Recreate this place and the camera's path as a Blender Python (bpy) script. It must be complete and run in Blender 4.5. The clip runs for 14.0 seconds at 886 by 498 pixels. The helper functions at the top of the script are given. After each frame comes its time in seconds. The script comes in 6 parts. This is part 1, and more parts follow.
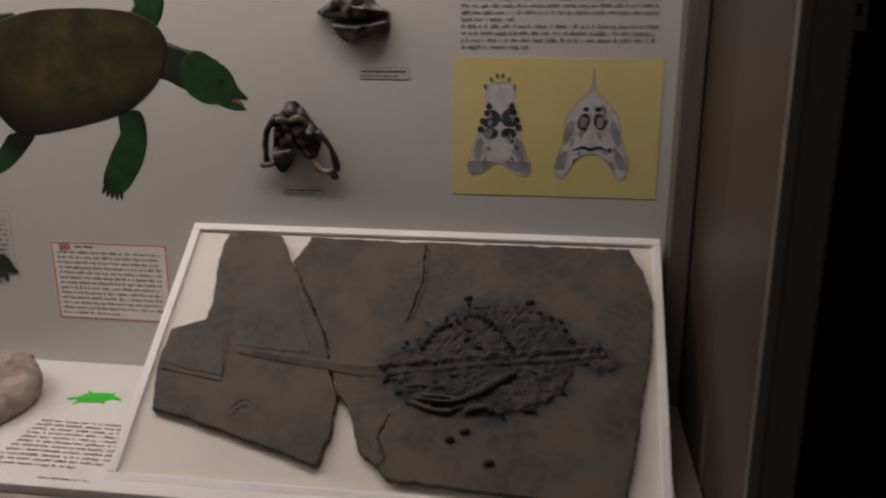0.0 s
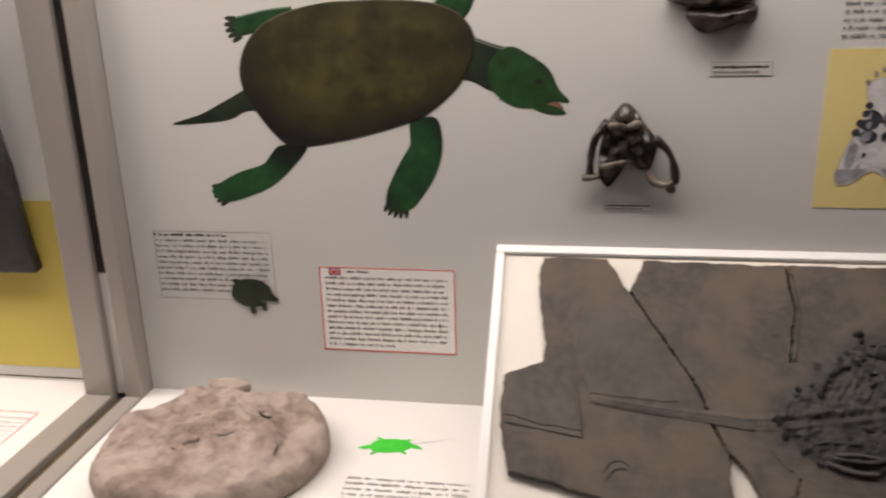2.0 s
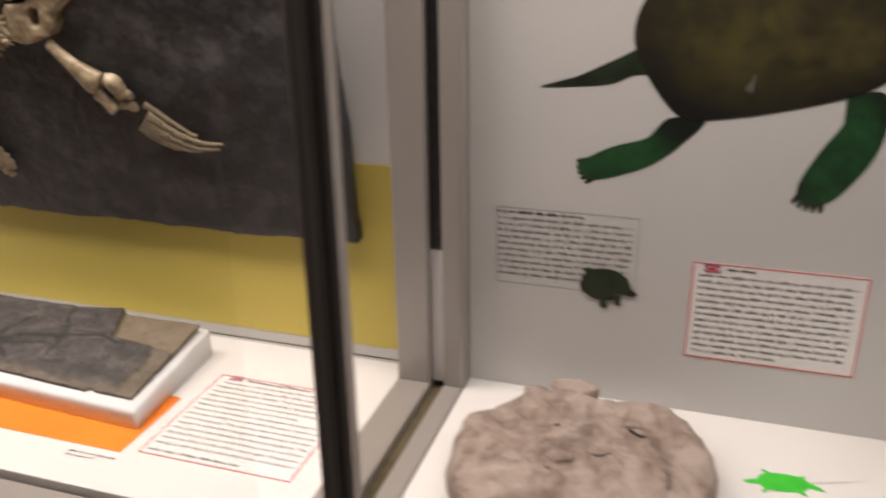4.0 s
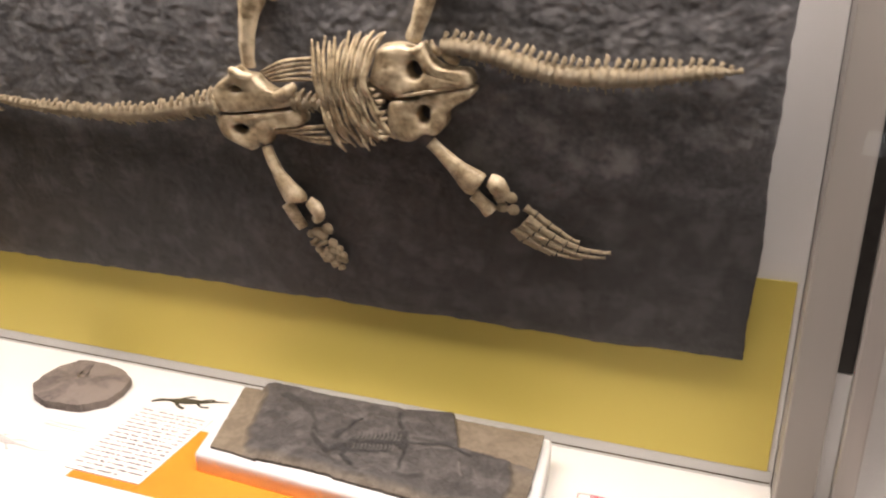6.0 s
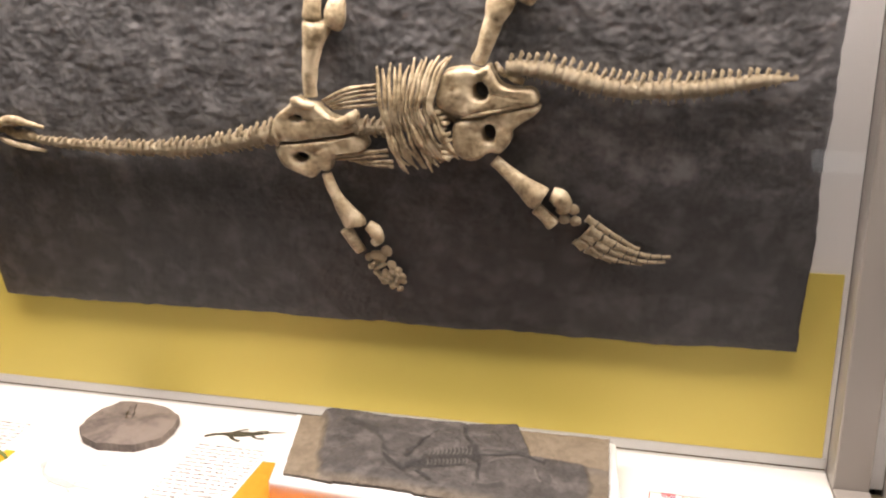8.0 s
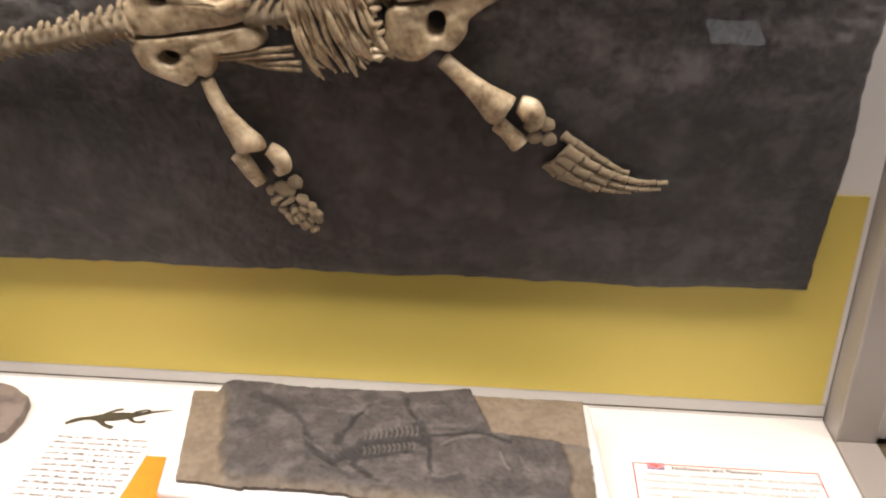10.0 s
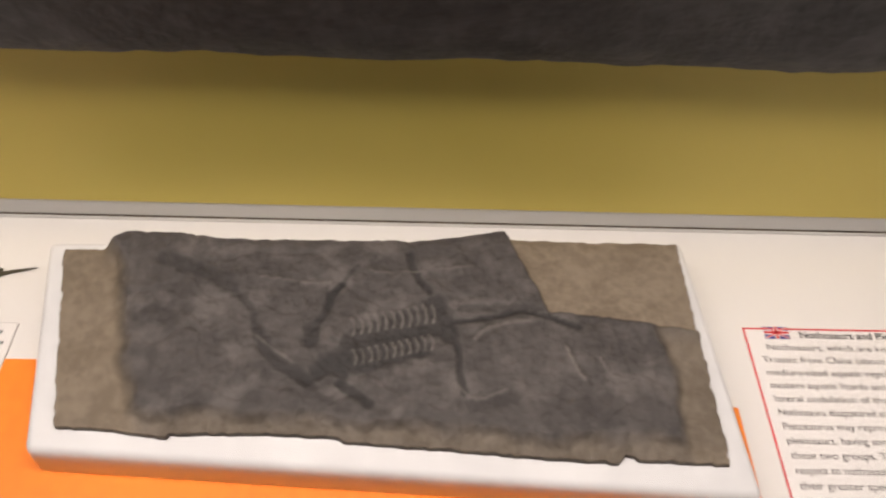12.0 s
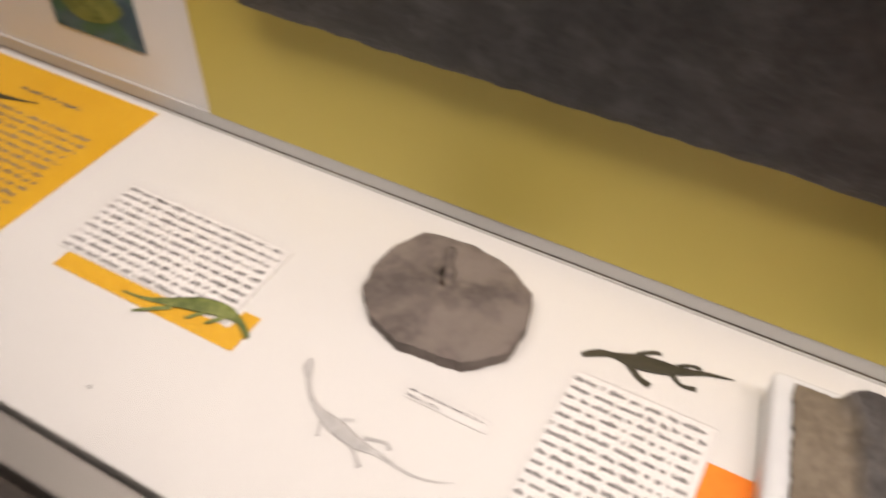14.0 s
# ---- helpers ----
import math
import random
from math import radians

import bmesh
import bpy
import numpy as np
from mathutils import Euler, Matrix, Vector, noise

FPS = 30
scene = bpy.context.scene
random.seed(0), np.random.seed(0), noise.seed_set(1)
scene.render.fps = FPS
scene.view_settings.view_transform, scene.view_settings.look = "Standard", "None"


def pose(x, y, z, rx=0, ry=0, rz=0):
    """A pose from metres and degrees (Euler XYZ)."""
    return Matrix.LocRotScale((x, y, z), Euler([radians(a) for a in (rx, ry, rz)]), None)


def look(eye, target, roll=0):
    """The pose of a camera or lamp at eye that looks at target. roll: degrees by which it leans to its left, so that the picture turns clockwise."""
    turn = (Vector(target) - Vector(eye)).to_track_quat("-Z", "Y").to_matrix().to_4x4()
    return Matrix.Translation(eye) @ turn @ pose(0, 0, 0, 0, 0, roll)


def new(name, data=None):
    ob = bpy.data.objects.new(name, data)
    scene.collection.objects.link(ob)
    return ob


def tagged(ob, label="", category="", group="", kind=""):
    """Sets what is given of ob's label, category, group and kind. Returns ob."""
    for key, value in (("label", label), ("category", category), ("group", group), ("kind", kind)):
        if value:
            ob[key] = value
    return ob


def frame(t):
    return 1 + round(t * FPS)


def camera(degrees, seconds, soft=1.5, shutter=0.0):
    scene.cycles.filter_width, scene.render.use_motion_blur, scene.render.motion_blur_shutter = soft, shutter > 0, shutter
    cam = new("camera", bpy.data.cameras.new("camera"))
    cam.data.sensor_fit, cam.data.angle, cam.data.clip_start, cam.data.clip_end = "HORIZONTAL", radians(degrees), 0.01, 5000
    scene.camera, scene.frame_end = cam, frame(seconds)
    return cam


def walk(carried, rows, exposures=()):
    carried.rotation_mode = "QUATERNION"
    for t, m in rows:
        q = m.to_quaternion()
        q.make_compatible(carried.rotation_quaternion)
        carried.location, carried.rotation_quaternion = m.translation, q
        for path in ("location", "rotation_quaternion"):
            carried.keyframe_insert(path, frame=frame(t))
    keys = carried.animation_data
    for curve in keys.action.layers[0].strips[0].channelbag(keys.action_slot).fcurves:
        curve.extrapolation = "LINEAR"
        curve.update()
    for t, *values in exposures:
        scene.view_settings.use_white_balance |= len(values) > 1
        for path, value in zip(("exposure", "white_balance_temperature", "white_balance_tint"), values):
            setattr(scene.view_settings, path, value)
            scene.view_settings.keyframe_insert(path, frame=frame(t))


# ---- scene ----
cam = camera(55.9, 14.0, soft=2.1, shutter=0.5)
PATH = [
    (0, (1.136, -1.241, 1.49), (0.863, 0.662, 0.937), -0.1),
    (0.5, (1.038, -1.186, 1.498), (0.749, 0.711, 0.935), -0.6),
    (1, (0.937, -1.144, 1.525), (0.582, 0.712, 0.872), -1.2),
    (1.5, (0.81, -1.118, 1.523), (0.463, 0.738, 0.863), -0.7),
    (2, (0.667, -1.118, 1.525), (0.356, 0.754, 0.894), -1.6),
    (2.5, (0.57, -1.1, 1.515), (0.264, 0.771, 0.877), -1.0),
    (3, (0.46, -1.05, 1.517), (0.124, 0.792, 0.815), -1.7),
    (3.5, (0.383, -1.019, 1.512), (-0.096, 0.776, 0.773), -2.1),
    (4, (0.299, -1.017, 1.525), (-0.284, 0.747, 0.782), -0.9),
    (4.2, (0.209, -1.019, 1.545), (-0.328, 0.753, 0.787), -0.4),
    (6.5, (-0.253, -1.107, 1.617), (-0.869, 0.68, 0.963), 0.8),
    (6.8, (-0.276, -1.142, 1.628), (-0.875, 0.66, 1.001), 0.7),
    (7, (-0.298, -1.183, 1.616), (-0.861, 0.648, 1.041), 0.3),
    (9.3, (-0.44, -1.093, 1.574), (-0.779, 0.76, 0.903), -1.0),
    (9.5, (-0.457, -1.018, 1.591), (-0.732, 0.809, 0.825), -1.0),
    (10, (-0.5, -0.9, 1.558), (-0.669, 0.896, 0.693), -0.0),
    (10.5, (-0.567, -0.767, 1.536), (-0.603, 0.967, 0.538), 0.7),
    (11, (-0.603, -0.668, 1.504), (-0.479, 0.899, 0.268), 3.4),
    (11.5, (-0.603, -0.574, 1.463), (-0.503, 0.895, 0.11), 2.6),
    (12, (-0.612, -0.493, 1.45), (-0.562, 0.812, -0.065), 2.9),
    (12.5, (-0.642, -0.479, 1.457), (-0.746, 0.79, -0.086), 0.9),
    (13, (-0.743, -0.49, 1.464), (-1.035, 0.789, -0.045), 0.8),
    (13.5, (-0.865, -0.513, 1.468), (-1.345, 0.78, 0.019), 0.3),
    (14, (-0.945, -0.552, 1.489), (-1.628, 0.69, 0.079), 0.5),
]
EXPOSURES = [(0.0, -1.3), (0.3, -0.7), (0.6, -0.2), (1.0, -0.2), (1.5, -0.34), (2.0, -0.35), (2.5, -0.49), (3.5, -0.45), (4.2, -0.6), (6.3, -0.08), (7.2, 0.05), (9.5, 0.0), (10.2, -0.1), (10.5, -0.2), (11.0, -0.95), (11.5, -0.8), (12.0, -0.88), (13.0, -0.88), (14.0, -0.82)]
walk(cam, [(t, look(eye, target, roll)) for t, eye, target, roll in PATH], EXPOSURES)

# ---- light ----
world = bpy.data.worlds.new("world")
scene.world = world
world.use_nodes = True
world.node_tree.nodes["Background"].inputs[0].default_value = (0.9, 0.75, 0.6, 1)
world.node_tree.nodes["Background"].inputs[1].default_value = 0.01


def strip_lamp(name, x, y, z, length, depth, watts, tilt=0.0, colour=(1.0, 0.85, 0.785)):
    data = bpy.data.lights.new(name, "AREA")
    data.shape, data.size, data.size_y, data.energy, data.color = "RECTANGLE", length, depth, watts, colour
    ob = new(name, data)
    ob.matrix_basis = pose(x, y, z, tilt, 0, 0)
    return ob


strip_lamp("case_lamp", 0.63, -0.29, 2.04, 1.22, 0.14, 11.8, 0.0, (1.0, 0.86, 0.81))
strip_lamp("case_lamp", -1.0, -0.275, 2.04, 1.78, 0.29, 36.5, 0.0)
# unseen fill light added to lift the dark room and the posts
strip_lamp("room_fill", 0.3, -2.8, 2.88, 1.2, 0.3, 12.0)


# ---- helpers of this scene ----
def wall_at(u, v, y=0.0, spin=0.0):
    """Frame on the back wall: local x to the right, y up, z out of the wall."""
    return Matrix(((1, 0, 0, u), (0, 0, -1, y), (0, 1, 0, v), (0, 0, 0, 1))) @ pose(0, 0, 0, 0, 0, spin)


def floor_at(u, v, z=0.9, spin=0.0):
    return pose(u, v, z, 0, 0, spin)


DESK = pose(0.56, -0.016, 1.162, 38.36, 0, 0)
SLAB = pose(-0.82, -0.015, 1.093, 90 + 9.1, 0, 0)


def mesh_of(bm, name):
    me = bpy.data.meshes.new(name)
    bm.normal_update()
    bm.to_mesh(me)
    bm.free()
    return me


def finish(ob, material, smooth):
    if material is not None:
        ob.data.materials.append(material)
    if smooth:
        ob.data.polygons.foreach_set("use_smooth", [True] * len(ob.data.polygons))
    return ob


def part(name, bm, material, parent, label="", smooth=False, m=None):
    ob = new(name, mesh_of(bm, name))
    ob.parent = parent
    if m is not None:
        ob.matrix_basis = m
    finish(ob, material, smooth)
    return tagged(ob, label)


def part_of(name, me, parent, m):
    ob = new(name, me)
    ob.parent = parent
    ob.matrix_basis = m
    return ob


def thing(name, m, label, category, group="", kind=""):
    ob = new(name)
    ob.empty_display_size = 0.05
    ob.matrix_basis = m
    return tagged(ob, label, category, group, kind)


def solid(name, bm, material, m, label="", category="", group="", kind="", smooth=False):
    ob = new(name, mesh_of(bm, name))
    ob.matrix_basis = m
    finish(ob, material, smooth)
    return tagged(ob, label, category, group, kind)


def box(bm, x0, x1, y0, y1, z0, z1, bevel=0.0):
    r = bmesh.ops.create_cube(bm, size=1.0, matrix=Matrix.LocRotScale(((x0 + x1) / 2, (y0 + y1) / 2, (z0 + z1) / 2), None, (x1 - x0, y1 - y0, z1 - z0)))
    if bevel:
        vs = set(r["verts"])
        bmesh.ops.bevel(bm, geom=[e for e in bm.edges if e.verts[0] in vs], offset=bevel, segments=2, affect="EDGES", profile=0.6)
    return bm


def boxed(*a, **k):
    return box(bmesh.new(), *a, **k)


def curve_points(pts, per=6, closed=False):
    """Points of a smooth curve through the control points (any number of coordinates)."""
    p = [np.array(q, float) for q in pts]
    n = len(p)
    out = []
    for i in range(n if closed else n - 1):
        if closed:
            a, b, c, d = p[i - 1], p[i], p[(i + 1) % n], p[(i + 2) % n]
        else:
            a, b, c, d = p[max(i - 1, 0)], p[i], p[i + 1], p[min(i + 2, n - 1)]
        for k in range(per):
            t = k / per
            out.append(0.5 * (2 * b + (c - a) * t + (2 * a - 5 * b + 4 * c - d) * t * t + (3 * b - a - 3 * c + d) * t ** 3))
    if not closed:
        out.append(p[-1])
    return out


def tube(bm, pts, flat=1.0, per=5, sides=8, lift=None, rough=0.0):
    """A limb along points (x, y, radius) or (x, y, height, radius), its section an ellipse; flat: height of the section over its width."""
    q = curve_points([(a[0], a[1], 0.0, a[2]) if len(a) == 3 else a for a in pts], per)
    rings = []
    for i, c in enumerate(q):
        d = q[min(i + 1, len(q) - 1)][:2] - q[max(i - 1, 0)][:2]
        d = d / (np.linalg.norm(d) + 1e-9)
        nrm = np.array((-d[1], d[0]))
        r = max(c[3], 0.0002)
        if rough:
            r *= 1 + rough * noise.noise((c[0] * 60, c[1] * 60, 3.3))
        ring = []
        for k in range(sides):
            a = 2 * math.pi * k / sides
            xy = c[:2] + nrm * r * math.cos(a)
            ring.append(bm.verts.new((xy[0], xy[1], c[2] + r * flat * math.sin(a))))
        rings.append(ring)
    for r0, r1 in zip(rings, rings[1:]):
        for k in range(sides):
            bm.faces.new((r0[k], r1[k], r1[(k + 1) % sides], r0[(k + 1) % sides]))
    bm.faces.new(rings[0])
    bm.faces.new(rings[-1][::-1])
    return bm


def ragged(pts, step=0.006, amount=0.002, seed=0.0):
    """A closed outline with its straight sides broken up like a split stone edge."""
    out = []
    for i, a in enumerate(pts):
        b = pts[(i + 1) % len(pts)]
        L = math.hypot(b[0] - a[0], b[1] - a[1])
        n = max(1, int(L / step * 2))
        for k in range(n):
            x, y = a[0] + (b[0] - a[0]) * k / n, a[1] + (b[1] - a[1]) * k / n
            j = noise.noise((x * 60 + seed, y * 60, seed)) * amount * 1.2 + noise.noise((x * 210, y * 210 + seed, seed)) * amount + noise.noise((x * 520, y * 520, seed)) * amount * 0.5
            nx, ny = (b[1] - a[1]) / (L + 1e-9), -(b[0] - a[0]) / (L + 1e-9)
            out.append((x + nx * j, y + ny * j))
    return out


def slab_of(bm, outline, h0, h1, chamfer=0.0):
    """An extruded plate from a closed outline (anticlockwise)."""
    low = [bm.verts.new((x, y, h0)) for x, y in outline]
    top = [bm.verts.new((x, y, h1 - chamfer)) for x, y in outline]
    loops = [low, top]
    if chamfer:
        n = len(outline)
        cap = []
        for i in range(n):
            (ax, ay), (bx, by) = outline[i - 1], outline[(i + 1) % n]
            L = math.hypot(bx - ax, by - ay) + 1e-9
            cap.append(bm.verts.new((outline[i][0] - (by - ay) / L * chamfer, outline[i][1] + (bx - ax) / L * chamfer, h1)))
        loops.append(cap)
    n = len(outline)
    for a, b in zip(loops, loops[1:]):
        for k in range(n):
            bm.faces.new((a[k], a[(k + 1) % n], b[(k + 1) % n], b[k]))
    f = bm.faces.new(loops[-1])
    g = bm.faces.new(low[::-1])
    bmesh.ops.triangulate(bm, faces=[f, g])
    return bm


def dome(bm, outline, h0, h1, bulge, lumps=0.0, scale=40.0, rings=(1.0, 0.97, 0.85, 0.6, 0.3), centre=None):
    """A plate with a swollen top from a closed outline that its centre sees whole."""
    cx, cy = centre or (sum(p[0] for p in outline) / len(outline), sum(p[1] for p in outline) / len(outline))
    loops = [[bm.verts.new((x, y, h0)) for x, y in outline]]
    for s in rings:
        k = h1 + bulge * (1 - s ** 2)
        loop = []
        for x, y in outline:
            px, py = cx + (x - cx) * s, cy + (y - cy) * s
            loop.append(bm.verts.new((px, py, k + lumps * noise.noise((px * scale, py * scale, 1.7)) * (0.3 + 0.7 * (s < 0.99)))))
        loops.append(loop)
    n = len(outline)
    for a, b in zip(loops, loops[1:]):
        for k in range(n):
            bm.faces.new((a[k], a[(k + 1) % n], b[(k + 1) % n], b[k]))
    mid = bm.verts.new((cx, cy, h1 + bulge))
    for k in range(n):
        bm.faces.new((loops[-1][k], loops[-1][(k + 1) % n], mid))
    return bm


def ring_plate(bm, outline, hole, h, bulge=0.0014):
    """A thick plate with one oval hole; hole: x, y, half width, half height."""
    hx, hy, ha, hb = hole
    n = len(outline)
    ang = [math.atan2(y - hy, x - hx) for x, y in outline]
    inner = [(hx + ha * math.cos(a), hy + hb * math.sin(a)) for a in ang]
    loops = [[(x, y, 0.0) for x, y in outline], [(x, y, h * 0.7) for x, y in outline]]
    for s, k in ((0.05, h), (0.22, h + bulge), (0.5, h + bulge * 0.6), (0.78, h + bulge), (0.95, h * 0.97)):
        loops.append([(ox + (ix - ox) * s, oy + (iy - oy) * s, k + 0.0018 * noise.noise(((ox + (ix - ox) * s) * 55, (oy + (iy - oy) * s) * 55, 2)) + 0.0006 * noise.noise((ox * 190, oy * 190, s * 9))) for (ox, oy), (ix, iy) in zip(outline, inner)])
    loops += [[(x, y, h * 0.7) for x, y in inner], [(x, y, 0.0) for x, y in inner]]
    vs = [[bm.verts.new(p) for p in loop] for loop in loops]
    for a, b in zip(vs, vs[1:]):
        for k in range(n):
            bm.faces.new((a[k], a[(k + 1) % n], b[(k + 1) % n], b[k]))
    return bm


def quads_mesh(bm, rects, h):
    """Flat printed marks, each x0, x1, y0, y1."""
    for x0, x1, y0, y1 in rects:
        bm.faces.new([bm.verts.new((x, y, h)) for x, y in ((x0, y0), (x1, y0), (x1, y1), (x0, y1))])
    return bm


def print_lines(width, top, pitch, count, seed, x0=0.0, last=0.6, bold=(), h=0.0006, ragged_right=0.02, gap=(0.8, 1.5)):
    """Rows of letter-like marks, too small to read."""
    rng = random.Random(seed)
    rects = []
    for i in range(count):
        y = top - pitch * (i + 0.75)
        x, end = x0, x0 + width * (last if i == count - 1 else 1 - ragged_right * rng.random())
        xh = pitch * 0.33
        while x < end:
            letters = rng.choice((1, 2, 2, 3, 4, 5, 5, 6, 7, 8, 9, 10))
            for _ in range(letters):
                w = xh * rng.uniform(0.45, 0.85)
                if x + w > end:
                    break
                up, dn = (xh * 1.45 if rng.random() < 0.28 else xh), (-xh * 0.35 if rng.random() < 0.1 else 0)
                k = 0.97 if i in bold else 0.74
                rects.append((x, x + w * k, y + dn, y + up))
                x += w * 1.06
            x += xh * rng.uniform(*gap)
    return quads_mesh(bmesh.new(), rects, h)


def outline_lines(w, h, t, z=0.0006):
    """A thin printed frame round a card whose corner is its origin, hanging down."""
    bm = bmesh.new()
    quads_mesh(bm, ((0, w, -t, 0), (0, w, -h, -h + t), (0, t, -h + t, -t), (w - t, w, -h + t, -t)), z)
    return bm


def lettering(body, size, h=0.0006, bold=False):
    cu = bpy.data.curves.new("lettering", "FONT")
    cu.body, cu.size = body, size
    if bold:
        cu.offset = size * 0.018
    ob = bpy.data.objects.new("lettering", cu)
    scene.collection.objects.link(ob)
    me = bpy.data.meshes.new_from_object(ob.evaluated_get(bpy.context.evaluated_depsgraph_get()))
    bpy.data.objects.remove(ob)
    bm = bmesh.new()
    bm.from_mesh(me)
    bmesh.ops.translate(bm, verts=bm.verts, vec=(0, 0, h))
    bpy.data.meshes.remove(me)
    return bm


# ---- materials ----
def surface(name, dark, light, rough=0.6, grain=60.0, broad=6.0, bump=0.1, metal=0.0, contrast=0.5, stretch=(1, 1, 1), spec=0.5, third=None, third_scale=3.0, dist=0.002, coat=0.0, drawn_shade=None, upper=None, layers=()):
    m = bpy.data.materials.new(name)
    m.use_nodes = True
    nt = m.node_tree
    b = nt.nodes["Principled BSDF"]
    b.inputs["Roughness"].default_value, b.inputs["Metallic"].default_value = rough, metal
    b.inputs["Specular IOR Level"].default_value = spec
    b.inputs["Coat Weight"].default_value = coat
    co = nt.nodes.new("ShaderNodeTexCoord")
    mp = nt.nodes.new("ShaderNodeMapping")
    mp.inputs["Scale"].default_value = stretch
    nt.links.new(co.outputs["Object"], mp.inputs[0])

    def tex(scale, detail):
        n = nt.nodes.new("ShaderNodeTexNoise")
        n.inputs["Scale"].default_value, n.inputs["Detail"].default_value, n.inputs["Roughness"].default_value = scale, detail, 0.6
        nt.links.new(mp.outputs[0], n.inputs["Vector"])
        return n

    fine, wide = tex(grain, 5), tex(broad, 4)
    add = nt.nodes.new("ShaderNodeMath")
    add.operation = "ADD"
    half = nt.nodes.new("ShaderNodeMath")
    half.operation = "MULTIPLY"
    half.inputs[1].default_value = 0.5
    nt.links.new(fine.outputs[0], add.inputs[0])
    nt.links.new(wide.outputs[0], add.inputs[1])
    nt.links.new(add.outputs[0], half.inputs[0])
    ramp = nt.nodes.new("ShaderNodeValToRGB")
    ramp.color_ramp.elements[0].position, ramp.color_ramp.elements[1].position = 0.5 - 0.14 * contrast, 0.5 + 0.14 * contrast
    ramp.color_ramp.elements[0].color, ramp.color_ramp.elements[1].color = (*dark, 1), (*light, 1)
    nt.links.new(half.outputs[0], ramp.inputs[0])
    out = ramp.outputs[0]
    if third:
        stain = tex(third_scale, 3)
        sr = nt.nodes.new("ShaderNodeValToRGB")
        sr.color_ramp.elements[0].position, sr.color_ramp.elements[1].position = 0.48, 0.66
        nt.links.new(stain.outputs[0], sr.inputs[0])
        mix = nt.nodes.new("ShaderNodeMixRGB")
        nt.links.new(sr.outputs[0], mix.inputs[0])
        nt.links.new(out, mix.inputs[1])
        mix.inputs[2].default_value = (*third, 1)
        out = mix.outputs[0]
    if drawn_shade:
        # picture shading put into the colour, darker outwards: centre x, y, half width, half height, colour
        cx, cy, rx, ry, tone = drawn_shade
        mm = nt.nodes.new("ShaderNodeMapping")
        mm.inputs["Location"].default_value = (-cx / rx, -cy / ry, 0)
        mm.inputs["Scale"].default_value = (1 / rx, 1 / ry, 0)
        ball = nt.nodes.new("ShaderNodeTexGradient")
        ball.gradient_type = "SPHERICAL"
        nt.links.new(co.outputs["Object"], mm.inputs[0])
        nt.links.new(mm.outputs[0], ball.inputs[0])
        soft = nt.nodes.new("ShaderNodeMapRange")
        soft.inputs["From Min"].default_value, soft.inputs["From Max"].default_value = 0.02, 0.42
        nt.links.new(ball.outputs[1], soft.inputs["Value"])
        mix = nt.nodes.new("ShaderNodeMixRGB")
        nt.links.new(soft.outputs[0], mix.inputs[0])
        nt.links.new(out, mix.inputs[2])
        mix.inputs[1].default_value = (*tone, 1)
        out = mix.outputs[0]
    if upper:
        # colour scaled above a wavering line: height, width of the change, gain
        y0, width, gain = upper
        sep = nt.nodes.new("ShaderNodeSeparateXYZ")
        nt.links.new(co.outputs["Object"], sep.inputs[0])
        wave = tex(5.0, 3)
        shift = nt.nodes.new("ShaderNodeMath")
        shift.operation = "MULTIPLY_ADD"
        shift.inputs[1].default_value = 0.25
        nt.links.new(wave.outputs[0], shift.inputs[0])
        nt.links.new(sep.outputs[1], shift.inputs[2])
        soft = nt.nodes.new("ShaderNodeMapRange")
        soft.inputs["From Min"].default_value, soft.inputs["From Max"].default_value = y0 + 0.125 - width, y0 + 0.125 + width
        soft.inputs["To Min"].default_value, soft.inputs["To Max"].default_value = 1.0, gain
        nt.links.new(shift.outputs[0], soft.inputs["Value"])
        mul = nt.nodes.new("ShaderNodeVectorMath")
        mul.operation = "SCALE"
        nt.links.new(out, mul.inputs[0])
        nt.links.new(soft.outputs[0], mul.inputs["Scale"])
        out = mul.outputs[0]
    for attribute, dark2, light2 in layers:
        # another stone or mineral where the mesh carries the named layer
        at = nt.nodes.new("ShaderNodeAttribute")
        at.attribute_name = attribute
        r2 = nt.nodes.new("ShaderNodeValToRGB")
        r2.color_ramp.elements[0].position, r2.color_ramp.elements[1].position = 0.42, 0.58
        r2.color_ramp.elements[0].color, r2.color_ramp.elements[1].color = (*dark2, 1), (*light2, 1)
        nt.links.new(half.outputs[0], r2.inputs[0])
        mix = nt.nodes.new("ShaderNodeMixRGB")
        nt.links.new(at.outputs["Fac"], mix.inputs[0])
        nt.links.new(out, mix.inputs[1])
        nt.links.new(r2.outputs[0], mix.inputs[2])
        out = mix.outputs[0]
    nt.links.new(out, b.inputs["Base Color"])
    if bump:
        bn = nt.nodes.new("ShaderNodeBump")
        bn.inputs["Strength"].default_value, bn.inputs["Distance"].default_value = bump, dist
        nt.links.new(half.outputs[0], bn.inputs["Height"])
        nt.links.new(bn.outputs[0], b.inputs["Normal"])
    return m


